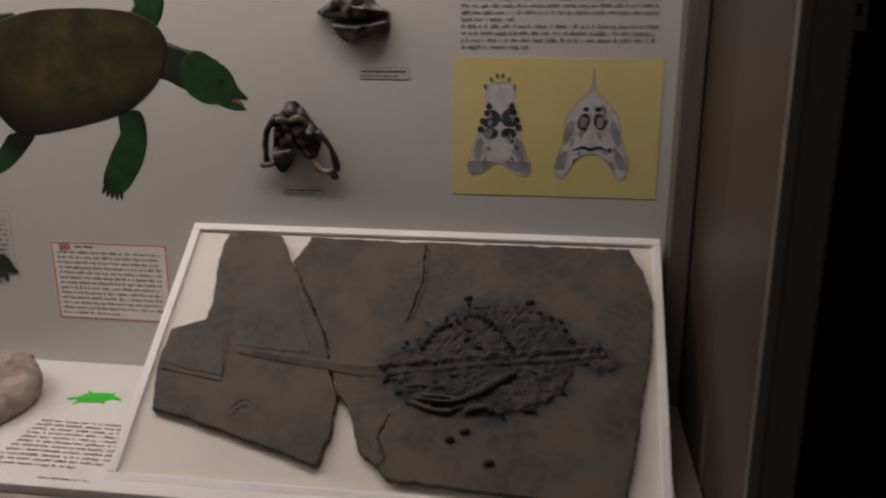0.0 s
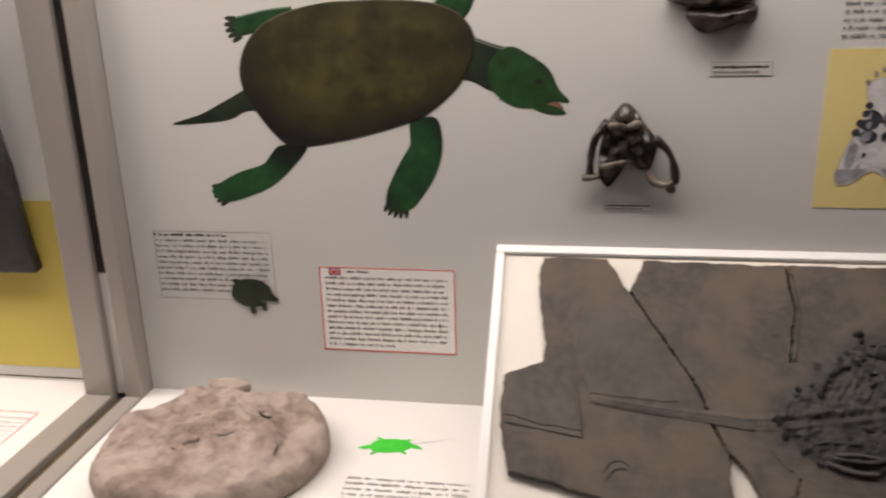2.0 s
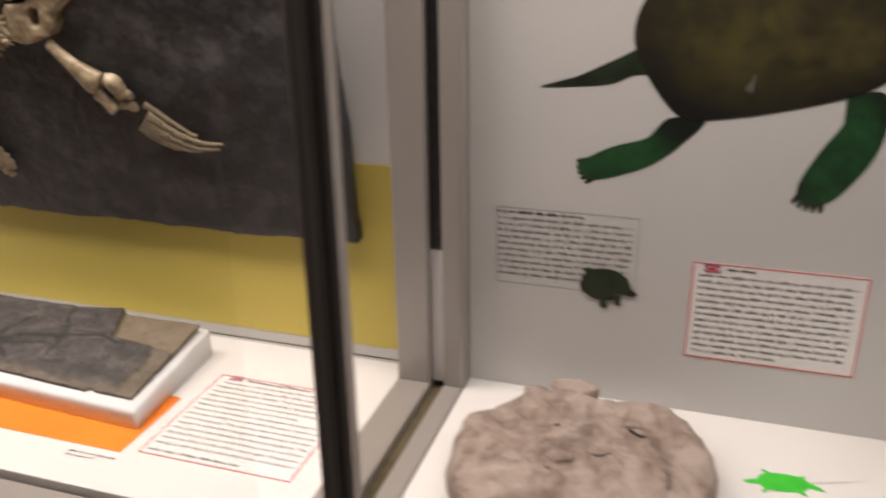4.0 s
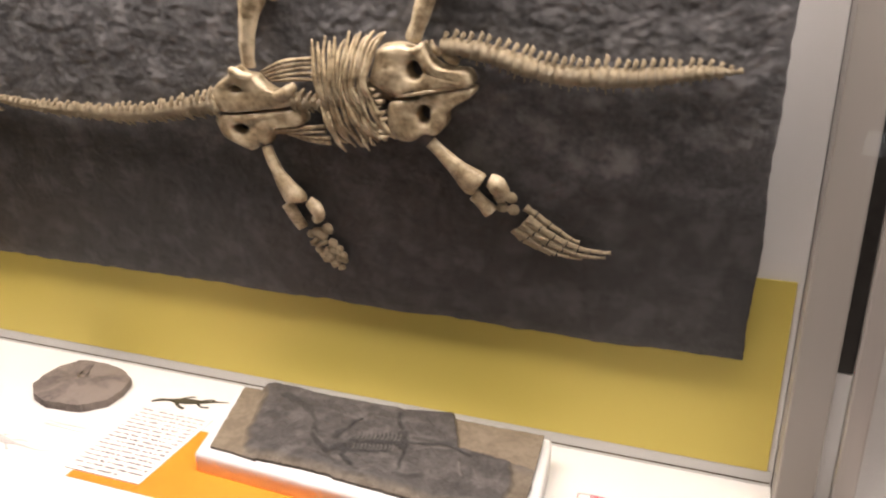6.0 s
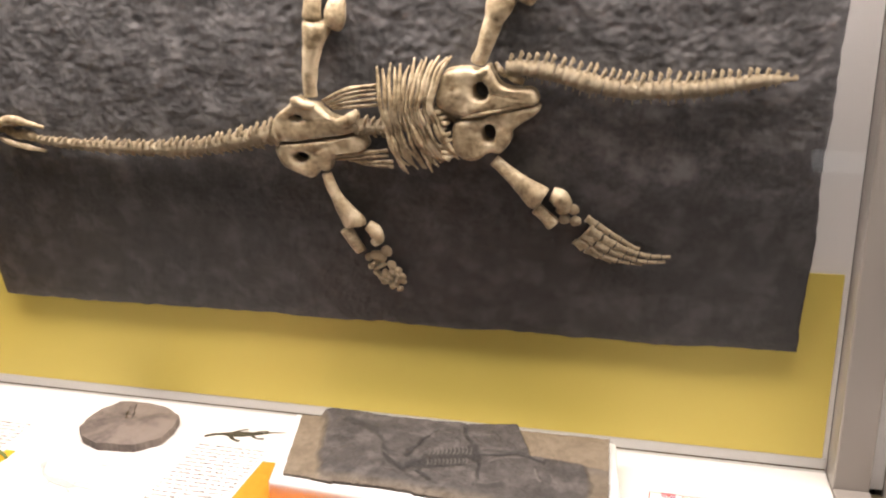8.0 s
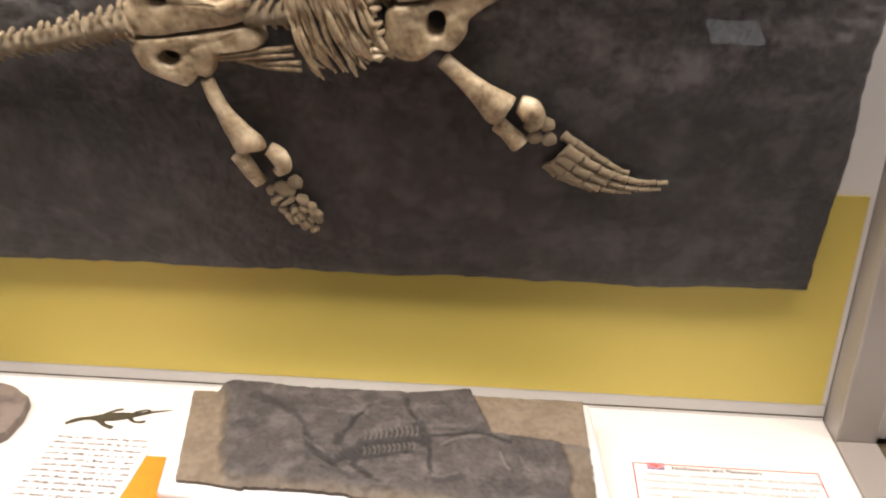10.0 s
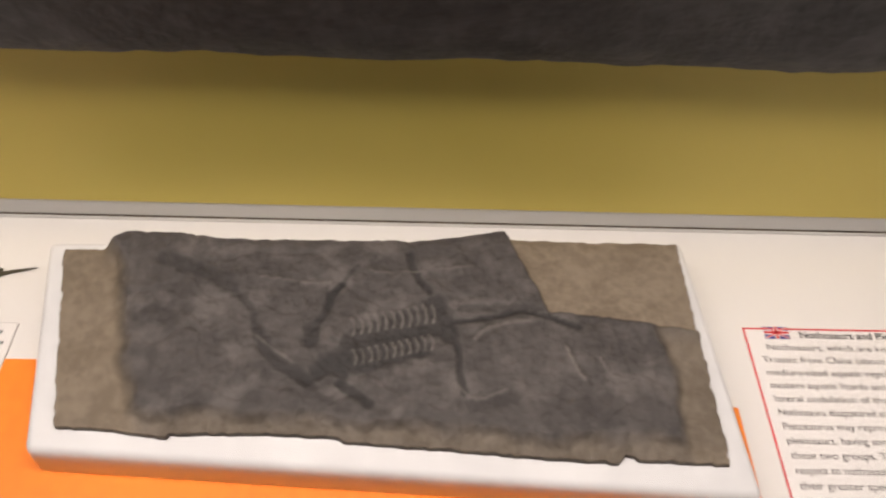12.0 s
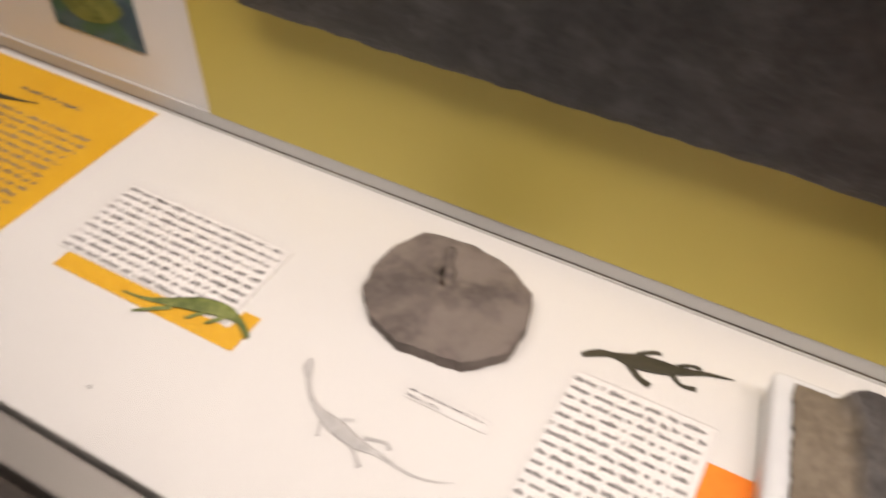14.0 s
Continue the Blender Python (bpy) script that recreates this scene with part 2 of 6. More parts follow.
def glass(name, gloss=1.0):
    """A clear pane: see-through, with a mirror gloss that grows towards grazing angles."""
    m = bpy.data.materials.new(name)
    m.use_nodes = True
    nt = m.node_tree
    nt.nodes.remove(nt.nodes["Principled BSDF"])
    clear, shine, mix, lw = (nt.nodes.new(k) for k in ("ShaderNodeBsdfTransparent", "ShaderNodeBsdfGlossy", "ShaderNodeMixShader", "ShaderNodeLayerWeight"))
    clear.inputs[0].default_value = (0.985, 0.99, 0.985, 1)
    shine.inputs["Roughness"].default_value = 0.0
    power, scale = nt.nodes.new("ShaderNodeMath"), nt.nodes.new("ShaderNodeMath")
    power.operation, scale.operation = "POWER", "MULTIPLY_ADD"
    power.inputs[1].default_value = 5.0
    scale.inputs[1].default_value, scale.inputs[2].default_value = 0.8 * gloss, 0.035 * gloss
    nt.links.new(lw.outputs["Facing"], power.inputs[0])
    nt.links.new(power.outputs[0], scale.inputs[0])
    nt.links.new(scale.outputs[0], mix.inputs[0])
    nt.links.new(clear.outputs[0], mix.inputs[1])
    nt.links.new(shine.outputs[0], mix.inputs[2])
    nt.links.new(mix.outputs[0], nt.nodes["Material Output"].inputs[0])
    return m


def glowing(name, colour, power):
    m = bpy.data.materials.new(name)
    m.use_nodes = True
    b = m.node_tree.nodes["Principled BSDF"]
    b.inputs["Base Color"].default_value = (*colour, 1)
    b.inputs["Emission Color"].default_value, b.inputs["Emission Strength"].default_value = (*colour, 1), power
    return m


WHITE = surface("white_laminate", (0.70, 0.69, 0.67), (0.76, 0.75, 0.73), 0.42, 160, 3, 0.03, contrast=1.2)
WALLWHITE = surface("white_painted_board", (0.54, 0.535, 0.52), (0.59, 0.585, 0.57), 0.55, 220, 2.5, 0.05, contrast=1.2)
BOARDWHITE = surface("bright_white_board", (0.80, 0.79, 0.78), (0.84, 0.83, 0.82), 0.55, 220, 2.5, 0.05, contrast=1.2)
FRAMEWHITE = surface("white_lacquer", (0.78, 0.78, 0.78), (0.84, 0.84, 0.84), 0.35, 120, 8, 0.04)
TRAYWHITE = surface("white_painted_wood", (0.63, 0.64, 0.65), (0.72, 0.73, 0.74), 0.5, 70, 12, 0.25, contrast=0.8, dist=0.001)
CREAM = surface("cream_backing", (0.70, 0.67, 0.61), (0.76, 0.73, 0.67), 0.7, 150, 5, 0.05)
YELLOW = surface("mustard_paint", (0.585, 0.475, 0.100), (0.63, 0.515, 0.120), 0.6, 180, 2.0, 0.05, contrast=1.0)
PALEYELLOW = surface("pale_yellow_print", (0.66, 0.55, 0.22), (0.72, 0.61, 0.27), 0.6, 140, 5, 0.0)
ORANGE = surface("orange_print", (0.85, 0.22, 0.015), (0.9, 0.26, 0.02), 0.5, 120, 6, 0.0)
AMBER = surface("amber_print", (0.68, 0.37, 0.012), (0.74, 0.42, 0.02), 0.5, 120, 6, 0.0)
METAL = surface("brushed_aluminium", (0.345, 0.320, 0.295), (0.375, 0.348, 0.322), 0.36, 22, 5, 0.03, metal=0.25, contrast=1.6, stretch=(18, 18, 1))
DARKMETAL = surface("dark_bronze_metal", (0.045, 0.037, 0.031), (0.075, 0.063, 0.054), 0.34, 30, 5, 0.05, metal=0.2, stretch=(25, 25, 1))
BRONZE = surface("bronze_anodised_metal", (0.155, 0.130, 0.118), (0.19, 0.162, 0.148), 0.45, 30, 6, 0.05, metal=0.15, stretch=(30, 30, 1))
POSTMETAL = surface("brushed_bronze_post", (0.25, 0.220, 0.195), (0.29, 0.255, 0.228), 0.45, 24, 5, 0.03, metal=0.1, contrast=1.5, stretch=(20, 20, 1))
GASKET = surface("black_gasket", (0.015, 0.013, 0.012), (0.03, 0.027, 0.025), 0.5, 90, 10, 0.1)
BROWN = surface("brown_side_panel", (0.034, 0.024, 0.019), (0.050, 0.036, 0.029), 0.42, 80, 3, 0.03)
BLACK = surface("black_cloth", (0.006, 0.006, 0.006), (0.012, 0.012, 0.011), 0.9, 200, 4, 0.1)
ROOM = surface("dark_room_paint", (0.05, 0.048, 0.045), (0.07, 0.066, 0.06), 0.8, 60, 2, 0.1)
ROOMFLOOR = surface("dark_floor_tiles", (0.06, 0.055, 0.05), (0.09, 0.08, 0.07), 0.4, 60, 3, 0.05)
INK = surface("grey_ink", (0.13, 0.125, 0.125), (0.19, 0.183, 0.183), 0.7, 100, 10, 0.0)
BOLDINK = surface("black_ink", (0.08, 0.075, 0.075), (0.12, 0.115, 0.115), 0.7, 100, 10, 0.0)
RED = surface("red_ink", (0.62, 0.03, 0.04), (0.70, 0.05, 0.06), 0.6, 100, 10, 0.0)
PALEGREY = surface("pale_grey_ink", (0.40, 0.39, 0.385), (0.46, 0.45, 0.44), 0.7, 100, 10, 0.0)
FAINTINK = surface("faint_grey_ink", (0.40, 0.39, 0.38), (0.58, 0.57, 0.56), 0.7, 160, 60, 0.0, contrast=0.8)
CARD = surface("white_card", (0.74, 0.725, 0.71), (0.78, 0.765, 0.75), 0.55, 200, 6, 0.0)
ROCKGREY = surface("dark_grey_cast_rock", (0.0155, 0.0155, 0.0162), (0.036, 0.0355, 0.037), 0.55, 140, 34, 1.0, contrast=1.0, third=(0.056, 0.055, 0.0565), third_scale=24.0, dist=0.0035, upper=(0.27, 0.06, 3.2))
BONE = surface("tan_painted_bone", (0.11, 0.075, 0.036), (0.52, 0.425, 0.275), 0.34, 130, 40, 1.0, contrast=1.1, third=(0.62, 0.53, 0.37), third_scale=28)
SHALE = surface("grey_brown_shale", (0.050, 0.0428, 0.0365), (0.094, 0.079, 0.067), 0.75, 90, 9, 1.0, contrast=0.85, third=(0.102, 0.082, 0.062), third_scale=9, dist=0.003)
SHALEDARK = surface("blue_grey_shale", (0.048, 0.043, 0.0395), (0.085, 0.076, 0.069), 0.75, 90, 11, 1.0, contrast=0.9, third=(0.090, 0.078, 0.066), third_scale=9, dist=0.003)
FOSSIL = surface("dark_fossil_bone", (0.008, 0.0083, 0.010), (0.038, 0.0385, 0.042), 0.65, 110, 40, 1.0, contrast=0.8, dist=0.004)
STAINED = surface("shale_with_dark_bone", (0.050, 0.0428, 0.0365), (0.094, 0.079, 0.067), 0.75, 90, 9, 1.0, contrast=0.85, third=(0.102, 0.082, 0.062), third_scale=9, dist=0.003, layers=(("stain", (0.009, 0.0095, 0.011), (0.035, 0.0355, 0.0385)),))
CRACK = surface("dark_crack", (0.03, 0.027, 0.025), (0.05, 0.045, 0.04), 0.9, 90, 25, 0.4)
ROCKPINK = surface("pinkish_limestone", (0.205, 0.154, 0.127), (0.335, 0.268, 0.228), 0.88, 55, 14, 1.0, contrast=0.8, third=(0.37, 0.305, 0.265), third_scale=14, dist=0.012)
STONE = surface("brown_grey_stone", (0.095, 0.078, 0.070), (0.195, 0.160, 0.140), 0.8, 80, 16, 1.0, contrast=0.8, third=(0.20, 0.168, 0.145), third_scale=24, dist=0.004)
PLATE = surface("grey_slate", (0.030, 0.0265, 0.0255), (0.067, 0.060, 0.0565), 0.66, 130, 28, 1.0, contrast=1.0, third=(0.094, 0.085, 0.080), third_scale=36.0, dist=0.003, layers=(("plaster", (0.142, 0.112, 0.076), (0.200, 0.163, 0.117)), ("stain", (0.008, 0.0075, 0.0075), (0.020, 0.018, 0.0175)), ("pale", (0.100, 0.090, 0.082), (0.16, 0.145, 0.13))))
PLATEBROWN = surface("brown_slate_edge", (0.075, 0.060, 0.042), (0.18, 0.145, 0.10), 0.8, 80, 18, 1.0, contrast=0.7, dist=0.005)
SHELL = surface("olive_shell_paint", (0.018, 0.016, 0.006), (0.068, 0.057, 0.014), 0.5, 40, 9, 0.25, contrast=0.9, third=(0.018, 0.014, 0.006), third_scale=11, drawn_shade=(0.365, 1.425, 0.200, 0.130, (0.006, 0.005, 0.004)))
GREENSKIN = surface("green_skin_paint", (0.009, 0.024, 0.009), (0.022, 0.078, 0.022), 0.45, 60, 14, 0.2, contrast=0.9)
DARKSKIN = surface("dark_green_paint", (0.007, 0.012, 0.006), (0.018, 0.030, 0.013), 0.5, 50, 14, 0.1)
LIMB = surface("green_limb_paint", (0.003, 0.012, 0.006), (0.018, 0.085, 0.024), 0.45, 70, 16, 0.25, contrast=1.0)
FORELIMB = surface("green_front_limb_paint", (0.005, 0.024, 0.010), (0.020, 0.090, 0.026), 0.45, 70, 18, 0.25, contrast=1.0, drawn_shade=(0.448, 1.257, 0.058, 0.092, (0.006, 0.010, 0.006)))
HINDLIMB = surface("green_hind_limb_paint", (0.005, 0.024, 0.010), (0.020, 0.090, 0.026), 0.45, 70, 18, 0.25, contrast=1.0, drawn_shade=(0.189, 1.238, 0.095, 0.058, (0.006, 0.010, 0.006)))
LIME = surface("bright_green_print", (0.03, 0.46, 0.02), (0.05, 0.55, 0.035), 0.6, 60, 10, 0.0)
OLIVEINK = surface("dark_olive_print", (0.035, 0.032, 0.018), (0.06, 0.052, 0.03), 0.6, 60, 10, 0.0)
SKULLDARK = surface("dark_brown_skull_cast", (0.008, 0.006, 0.006), (0.045, 0.030, 0.024), 0.28, 60, 20, 1.0, contrast=0.9, dist=0.004)
SKULLWORN = surface("worn_brown_bone", (0.022, 0.016, 0.013), (0.24, 0.20, 0.16), 0.42, 55, 30, 0.8, contrast=0.6, dist=0.003)
DRAWPALE = surface("lilac_grey_drawing", (0.46, 0.45, 0.47), (0.68, 0.66, 0.68), 0.7, 90, 30, 0.0, contrast=0.7)
DRAWMID = surface("grey_drawing_wash", (0.24, 0.235, 0.26), (0.36, 0.35, 0.38), 0.7, 90, 30, 0.0, contrast=0.7)
DRAWDARK = surface("dark_drawing_ink", (0.014, 0.015, 0.024), (0.05, 0.052, 0.07), 0.7, 90, 30, 0.0)
FLAGBLUE = surface("flag_blue", (0.05, 0.05, 0.22), (0.07, 0.07, 0.28), 0.6, 60, 10, 0.0)
GREENPRINT = surface("olive_green_print", (0.10, 0.13, 0.03), (0.22, 0.25, 0.07), 0.6, 90, 20, 0.0)
BLUEPRINT = surface("blue_painting", (0.035, 0.085, 0.13), (0.075, 0.15, 0.19), 0.6, 40, 12, 0.0, third=(0.045, 0.14, 0.03), third_scale=14)
CLEAR = glass("clear_glass", 0.55)
LAMPGLOW = glowing("lamp_diffuser", (1.0, 0.9, 0.78), 6.0)

# ---- structure: room ----
IDENT = Matrix.Identity(4)


def structure(name, bm, material, label, category):
    return solid(name, bm, material, IDENT, label, category, kind="structure")


structure("floor", boxed(-4.5, 3.8, -5.4, 0.3, -0.1, 0.0), ROOMFLOOR, "dark tiled floor of a dim museum room", "floor")
structure("ceiling", boxed(-4.5, 3.8, -5.4, 0.3, 2.9, 3.0), ROOM, "dark ceiling of a dim museum room", "ceiling")
structure("wall_north", boxed(-4.5, 3.8, 0.16, 0.3, 0.0, 2.9), ROOM, "dark room wall behind the showcases", "wall")
structure("wall_south", boxed(-4.5, 3.8, -5.4, -5.3, 0.0, 2.9), ROOM, "dark painted room wall", "wall")
# Unseen wall, added to keep the lit table out of the right-hand glass.
structure("wall_blocker", boxed(0.44, 3.69, -3.2, -3.1, 0.0, 2.9), ROOM, "added dark wall blocking reflections of the lit table", "wall")
structure("wall_east", boxed(3.7, 3.8, -5.3, 0.16, 0.0, 2.9), ROOM, "dark painted room wall", "wall")
structure("wall_west", boxed(-4.5, -4.4, -5.3, 0.16, 0.0, 2.9), ROOM, "dark painted room wall", "wall")


# ---- showcases ----
def showcase(x0, x1, y_back, label):
    """A glazed wall showcase between x0 and x1: plinth, floor board, back board, top, rails and pane."""
    case = thing("showcase", pose((x0 + x1) / 2, -0.2, 0), label, "showcase", "showcases along the wall")
    w = (x1 - x0) / 2
    bk = y_back + 0.2
    part("plinth", boxed(-w, w, -0.20, bk + 0.04, 0.0, 0.855), DARKMETAL, case, "dark metal plinth")
    part("floor_board", boxed(-w, w, -0.175, bk, 0.857, 0.90, bevel=0.002), WHITE, case, "white laminate floor board")
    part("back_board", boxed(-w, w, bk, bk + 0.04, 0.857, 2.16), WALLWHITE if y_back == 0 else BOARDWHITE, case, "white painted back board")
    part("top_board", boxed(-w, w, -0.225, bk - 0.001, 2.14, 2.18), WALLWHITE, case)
    part("front_rail", boxed(-w, w, -0.213, -0.178, 0.845, 0.889, bevel=0.003), METAL, case, "brushed aluminium bottom rail")
    part("lower_rail", boxed(-w, w, -0.240, -0.216, 0.80, 0.868, bevel=0.003), DARKMETAL, case, "dark metal sill")
    pane = part("pane", boxed(-w, w, -0.226, -0.221, 0.87, 2.14), CLEAR, case, "clear front glass")
    pane.visible_shadow = False
    return case


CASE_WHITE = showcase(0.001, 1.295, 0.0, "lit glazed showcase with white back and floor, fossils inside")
CASE_LONG = showcase(-1.92, -0.098, 0.01, "lit glazed showcase with mustard back and skeleton cast inside")


def side_frame(case, x0, x1, metal):
    """Aluminium uprights and rails that close one side of a showcase."""
    cx = case.location.x
    x0, x1 = x0 - cx, x1 - cx
    part("back_post", boxed(x0, x1, 0.165, 0.215, 0.86, 2.16, bevel=0.003), metal, case, "brushed aluminium post")
    part("bottom_rail", boxed(x0, x1, -0.21, 0.164, 0.86, 0.903, bevel=0.003), metal, case, "brushed aluminium rail")
    part("top_rail", boxed(x0, x1, -0.21, 0.164, 2.12, 2.16, bevel=0.003), metal, case)


side_frame(CASE_LONG, -0.097, -0.048, METAL)
side_frame(CASE_WHITE, -0.028, 0.000, METAL)
side_frame(CASE_WHITE, 1.296, 1.327, BRONZE)
side_frame(CASE_LONG, -1.97, -1.922, METAL)
part("side_panel", boxed(1.329, 1.341, -0.470, -0.015, 0.86, 2.2), BROWN, CASE_WHITE, "glossy brown side panel", m=CASE_WHITE.matrix_basis.inverted())
gap = thing("joint_strip", pose(-0.038, 0.0, 0.87), "joint between two showcases, reflection put in as dark above pale", "joint strip")
# dark and pale lengths put the reflection in the gap into colour
part("gasket", boxed(-0.0096, 0.0096, -0.022, -0.014, 0.235, 1.29), GASKET, gap, "black strip standing in for the dark reflection in the gap")
part("pale_strip", boxed(-0.0096, 0.0096, -0.022, -0.014, 0.03, 0.233), FRAMEWHITE, gap, "pale strip standing in for the bright reflection in the gap")
# yellowish brown stands in for the mustard back mirrored in the glass
part("floor_channel", boxed(-0.0096, 0.0096, -0.40, -0.023, 0.0, 0.022), surface("brown_channel", (0.07, 0.058, 0.036), (0.12, 0.10, 0.062), 0.25, 20, 5, 0.05), gap, "dark brown shiny channel")
front = thing("front_post", pose(0.0, -0.4355, 0.0), "dark bronze metal post in front of the showcase joint", "post", "front posts")
part("shaft", boxed(-0.013, 0.0085, -0.010, 0.010, 0.0, 2.3, bevel=0.004), POSTMETAL, front)
part("edge_strip", boxed(0.0105, 0.0195, -0.008, 0.010, 0.0, 2.3, bevel=0.002), METAL, front, "paler metal edge strip")
part("gasket", boxed(0.0087, 0.0103, -0.005, 0.010, 0.0, 2.3), GASKET, front, "black gasket line")
# pale raised line stands in for the highlight down the shaft
part("bead", boxed(-0.003, 0.0015, -0.0125, -0.0102, 0.0, 2.3, bevel=0.001), METAL, front, "paler line standing in for the highlight along the post")
end_post = thing("front_post", pose(1.352, -0.44, 0.0), "metal corner post at the showcase end", "post", "front posts")
part("shaft", boxed(-0.010, 0.026, -0.03, 0.022, 0.0, 2.3, bevel=0.004), POSTMETAL, end_post)
part("bead", boxed(-0.023, -0.0105, -0.037, -0.0305, 0.0, 2.3, bevel=0.002), METAL, end_post, "bright metal bead along the post")
solid("black_screen", boxed(-0.6, 0.6, -0.01, 0.01, 0.0, 2.6), BLACK, pose(1.99, 0.02, 0.0), "tall black screen beside the showcase", "screen")
plate = thing("switch_plate", wall_at(1.520, 1.488, 0.009), "grey wall switch plate on the black screen", "switch")
part("plate", boxed(-0.020, 0.020, -0.028, 0.028, 0.0, 0.006, bevel=0.002), surface("grey_plastic", (0.55, 0.55, 0.55), (0.62, 0.62, 0.62), 0.5), plate)
part("rocker", boxed(-0.011, 0.011, -0.008, 0.008, 0.006, 0.009, bevel=0.001), BLACK, plate, "black rocker")

# mustard field and white skirting of the long showcase
solid("painted_band", boxed(-1.556, -0.106, 0.006, 0.0095, 0.9245, 1.207), YELLOW, IDENT, "mustard yellow painted band on the back board", "panel")
solid("baseboard", boxed(-1.918, -0.100, 0.0066, 0.0095, 0.9070, 0.9242), WALLWHITE, IDENT, "white skirting strip along the showcase back", "skirting", kind="structure")
# brown strip paints in the shadow gap between skirting and floor
solid("seal", boxed(-1.918, -0.100, 0.0072, 0.0095, 0.9038, 0.9066), PLATEBROWN, IDENT, "thin brown strip standing in for the shadow gap under the skirting", "seal", kind="structure")
solid("trim", boxed(-1.918, -0.100, 0.0064, 0.0095, 0.9004, 0.9034), WHITE, IDENT, "thin white edge strip of the floor board", "trim", kind="structure")

# ---- things: white showcase ----
# sloping desk with the armoured reptile slabs
desk = thing("display_desk", DESK, "white framed sloping panel holding broken fossil slabs", "display panel")
part("backing", boxed(0.0, 0.725, -0.412, 0.0, -0.022, -0.006), CREAM, desk, "cream backing board")
part("frame_rail", boxed(0.0, 0.725, -0.012, 0.0, -0.0225, 0.001, bevel=0.001), FRAMEWHITE, desk, "white frame rail")
part("frame_rail", boxed(0.0, 0.725, -0.424, -0.412, -0.0225, 0.001, bevel=0.001), FRAMEWHITE, desk)
part("frame_rail", boxed(0.0, 0.012, -0.4115, -0.0125, -0.0225, 0.001, bevel=0.001), FRAMEWHITE, desk)
part("frame_rail", boxed(0.713, 0.725, -0.4115, -0.0125, -0.0225, 0.001, bevel=0.001), FRAMEWHITE, desk)
for x in (0.5655, 1.2795):
    bm = bmesh.new()
    slab_of(bm, [(-0.004, 0.903), (-0.318, 0.903), (-0.018, 1.140), (-0.004, 1.140)][::-1], -0.004, 0.004)
    part("side_board", bm, WHITE, desk, "white side board", m=DESK.inverted() @ Matrix(((0, 0, 1, x), (1, 0, 0, 0), (0, 1, 0, 0), (0, 0, 0, 1))))


def stone_slab(outline, material, label, seed, h=0.007):
    bm = slab_of(bmesh.new(), ragged(outline, 0.005, 0.0018, seed), -0.0055, h, 0.0012)
    return solid("stone_slab", bm, material, DESK, label, "fossil slab", "slabs of the broken fossil")


JOINT = [(0.178, -0.072), (0.213, -0.130), (0.236, -0.168), (0.258, -0.208), (0.270, -0.249), (0.288, -0.285)]
stone_slab([(0.024, -0.198), (0.022, -0.262), (0.036, -0.322), (0.105, -0.336), (0.183, -0.358), (0.232, -0.372), (0.279, -0.386), (0.290, -0.335)] + JOINT[::-1] + [(0.150, -0.023), (0.067, -0.022), (0.062, -0.040), (0.064, -0.090), (0.074, -0.150), (0.070, -0.178)], SHALE, "grey-brown shale slab with a split corner, left part of a fossil", 1.0)
stone_slab([(x + 0.0022, y + 0.001) for x, y in JOINT] + [(0.308, -0.305), (0.318, -0.330), (0.330, -0.362), (0.356, -0.381), (0.366, -0.372), (0.352, -0.340), (0.366, -0.300), (0.350, -0.250), (0.366, -0.170), (0.382, -0.090), (0.377, -0.026), (0.199, -0.024)], SHALE, "grey-brown shale slab with a tapering lower end", 2.0, 0.0062)
stone_slab([(0.379, -0.026), (0.384, -0.090), (0.368, -0.170), (0.352, -0.250), (0.368, -0.300), (0.354, -0.340), (0.368, -0.372), (0.358, -0.384), (0.372, -0.396), (0.520, -0.404), (0.640, -0.409), (0.668, -0.402), (0.683, -0.330), (0.690, -0.270), (0.705, -0.190), (0.709, -0.110), (0.700, -0.070), (0.679, -0.026)], SHALE, "large brown shale slab carrying the armoured reptile", 3.0)

# raised darker flakes and cracks of the left slab
solid("slab_flake", slab_of(bmesh.new(), ragged([(0.028, -0.200), (0.062, -0.186), (0.105, -0.205), (0.122, -0.268), (0.070, -0.262), (0.027, -0.252)][::-1], 0.004, 0.002, 7.0), 0.007, 0.0082, 0.0008), SHALEDARK, DESK, "thin blue-grey shale layer on the slab", "slab layer", "layers of the slab")
solid("slab_flake", slab_of(bmesh.new(), ragged([(0.118, -0.105), (0.160, -0.088), (0.196, -0.118), (0.240, -0.226), (0.190, -0.224), (0.128, -0.220), (0.112, -0.170)][::-1], 0.004, 0.002, 9.0), 0.007, 0.0080, 0.0008), SHALEDARK, DESK, "thin blue-grey shale layer on the slab", "slab layer", "layers of the slab")

rep = thing("armoured_reptile", DESK, "dark blue-grey fossil of an armoured marine reptile on shale", "fossil")
rng = random.Random(5)
C = (0.47, -0.215)
out = curve_points([(0.344, -0.236), (0.367, -0.208), (0.397, -0.190), (0.420, -0.158), (0.453, -0.137), (0.491, -0.133), (0.529, -0.132), (0.560, -0.148), (0.583, -0.166), (0.598, -0.190), (0.606, -0.214), (0.598, -0.246), (0.581, -0.272), (0.554, -0.288), (0.524, -0.298), (0.495, -0.304), (0.470, -0.300), (0.440, -0.296), (0.410, -0.294), (0.381, -0.286), (0.360, -0.264)][::-1], 6, True)


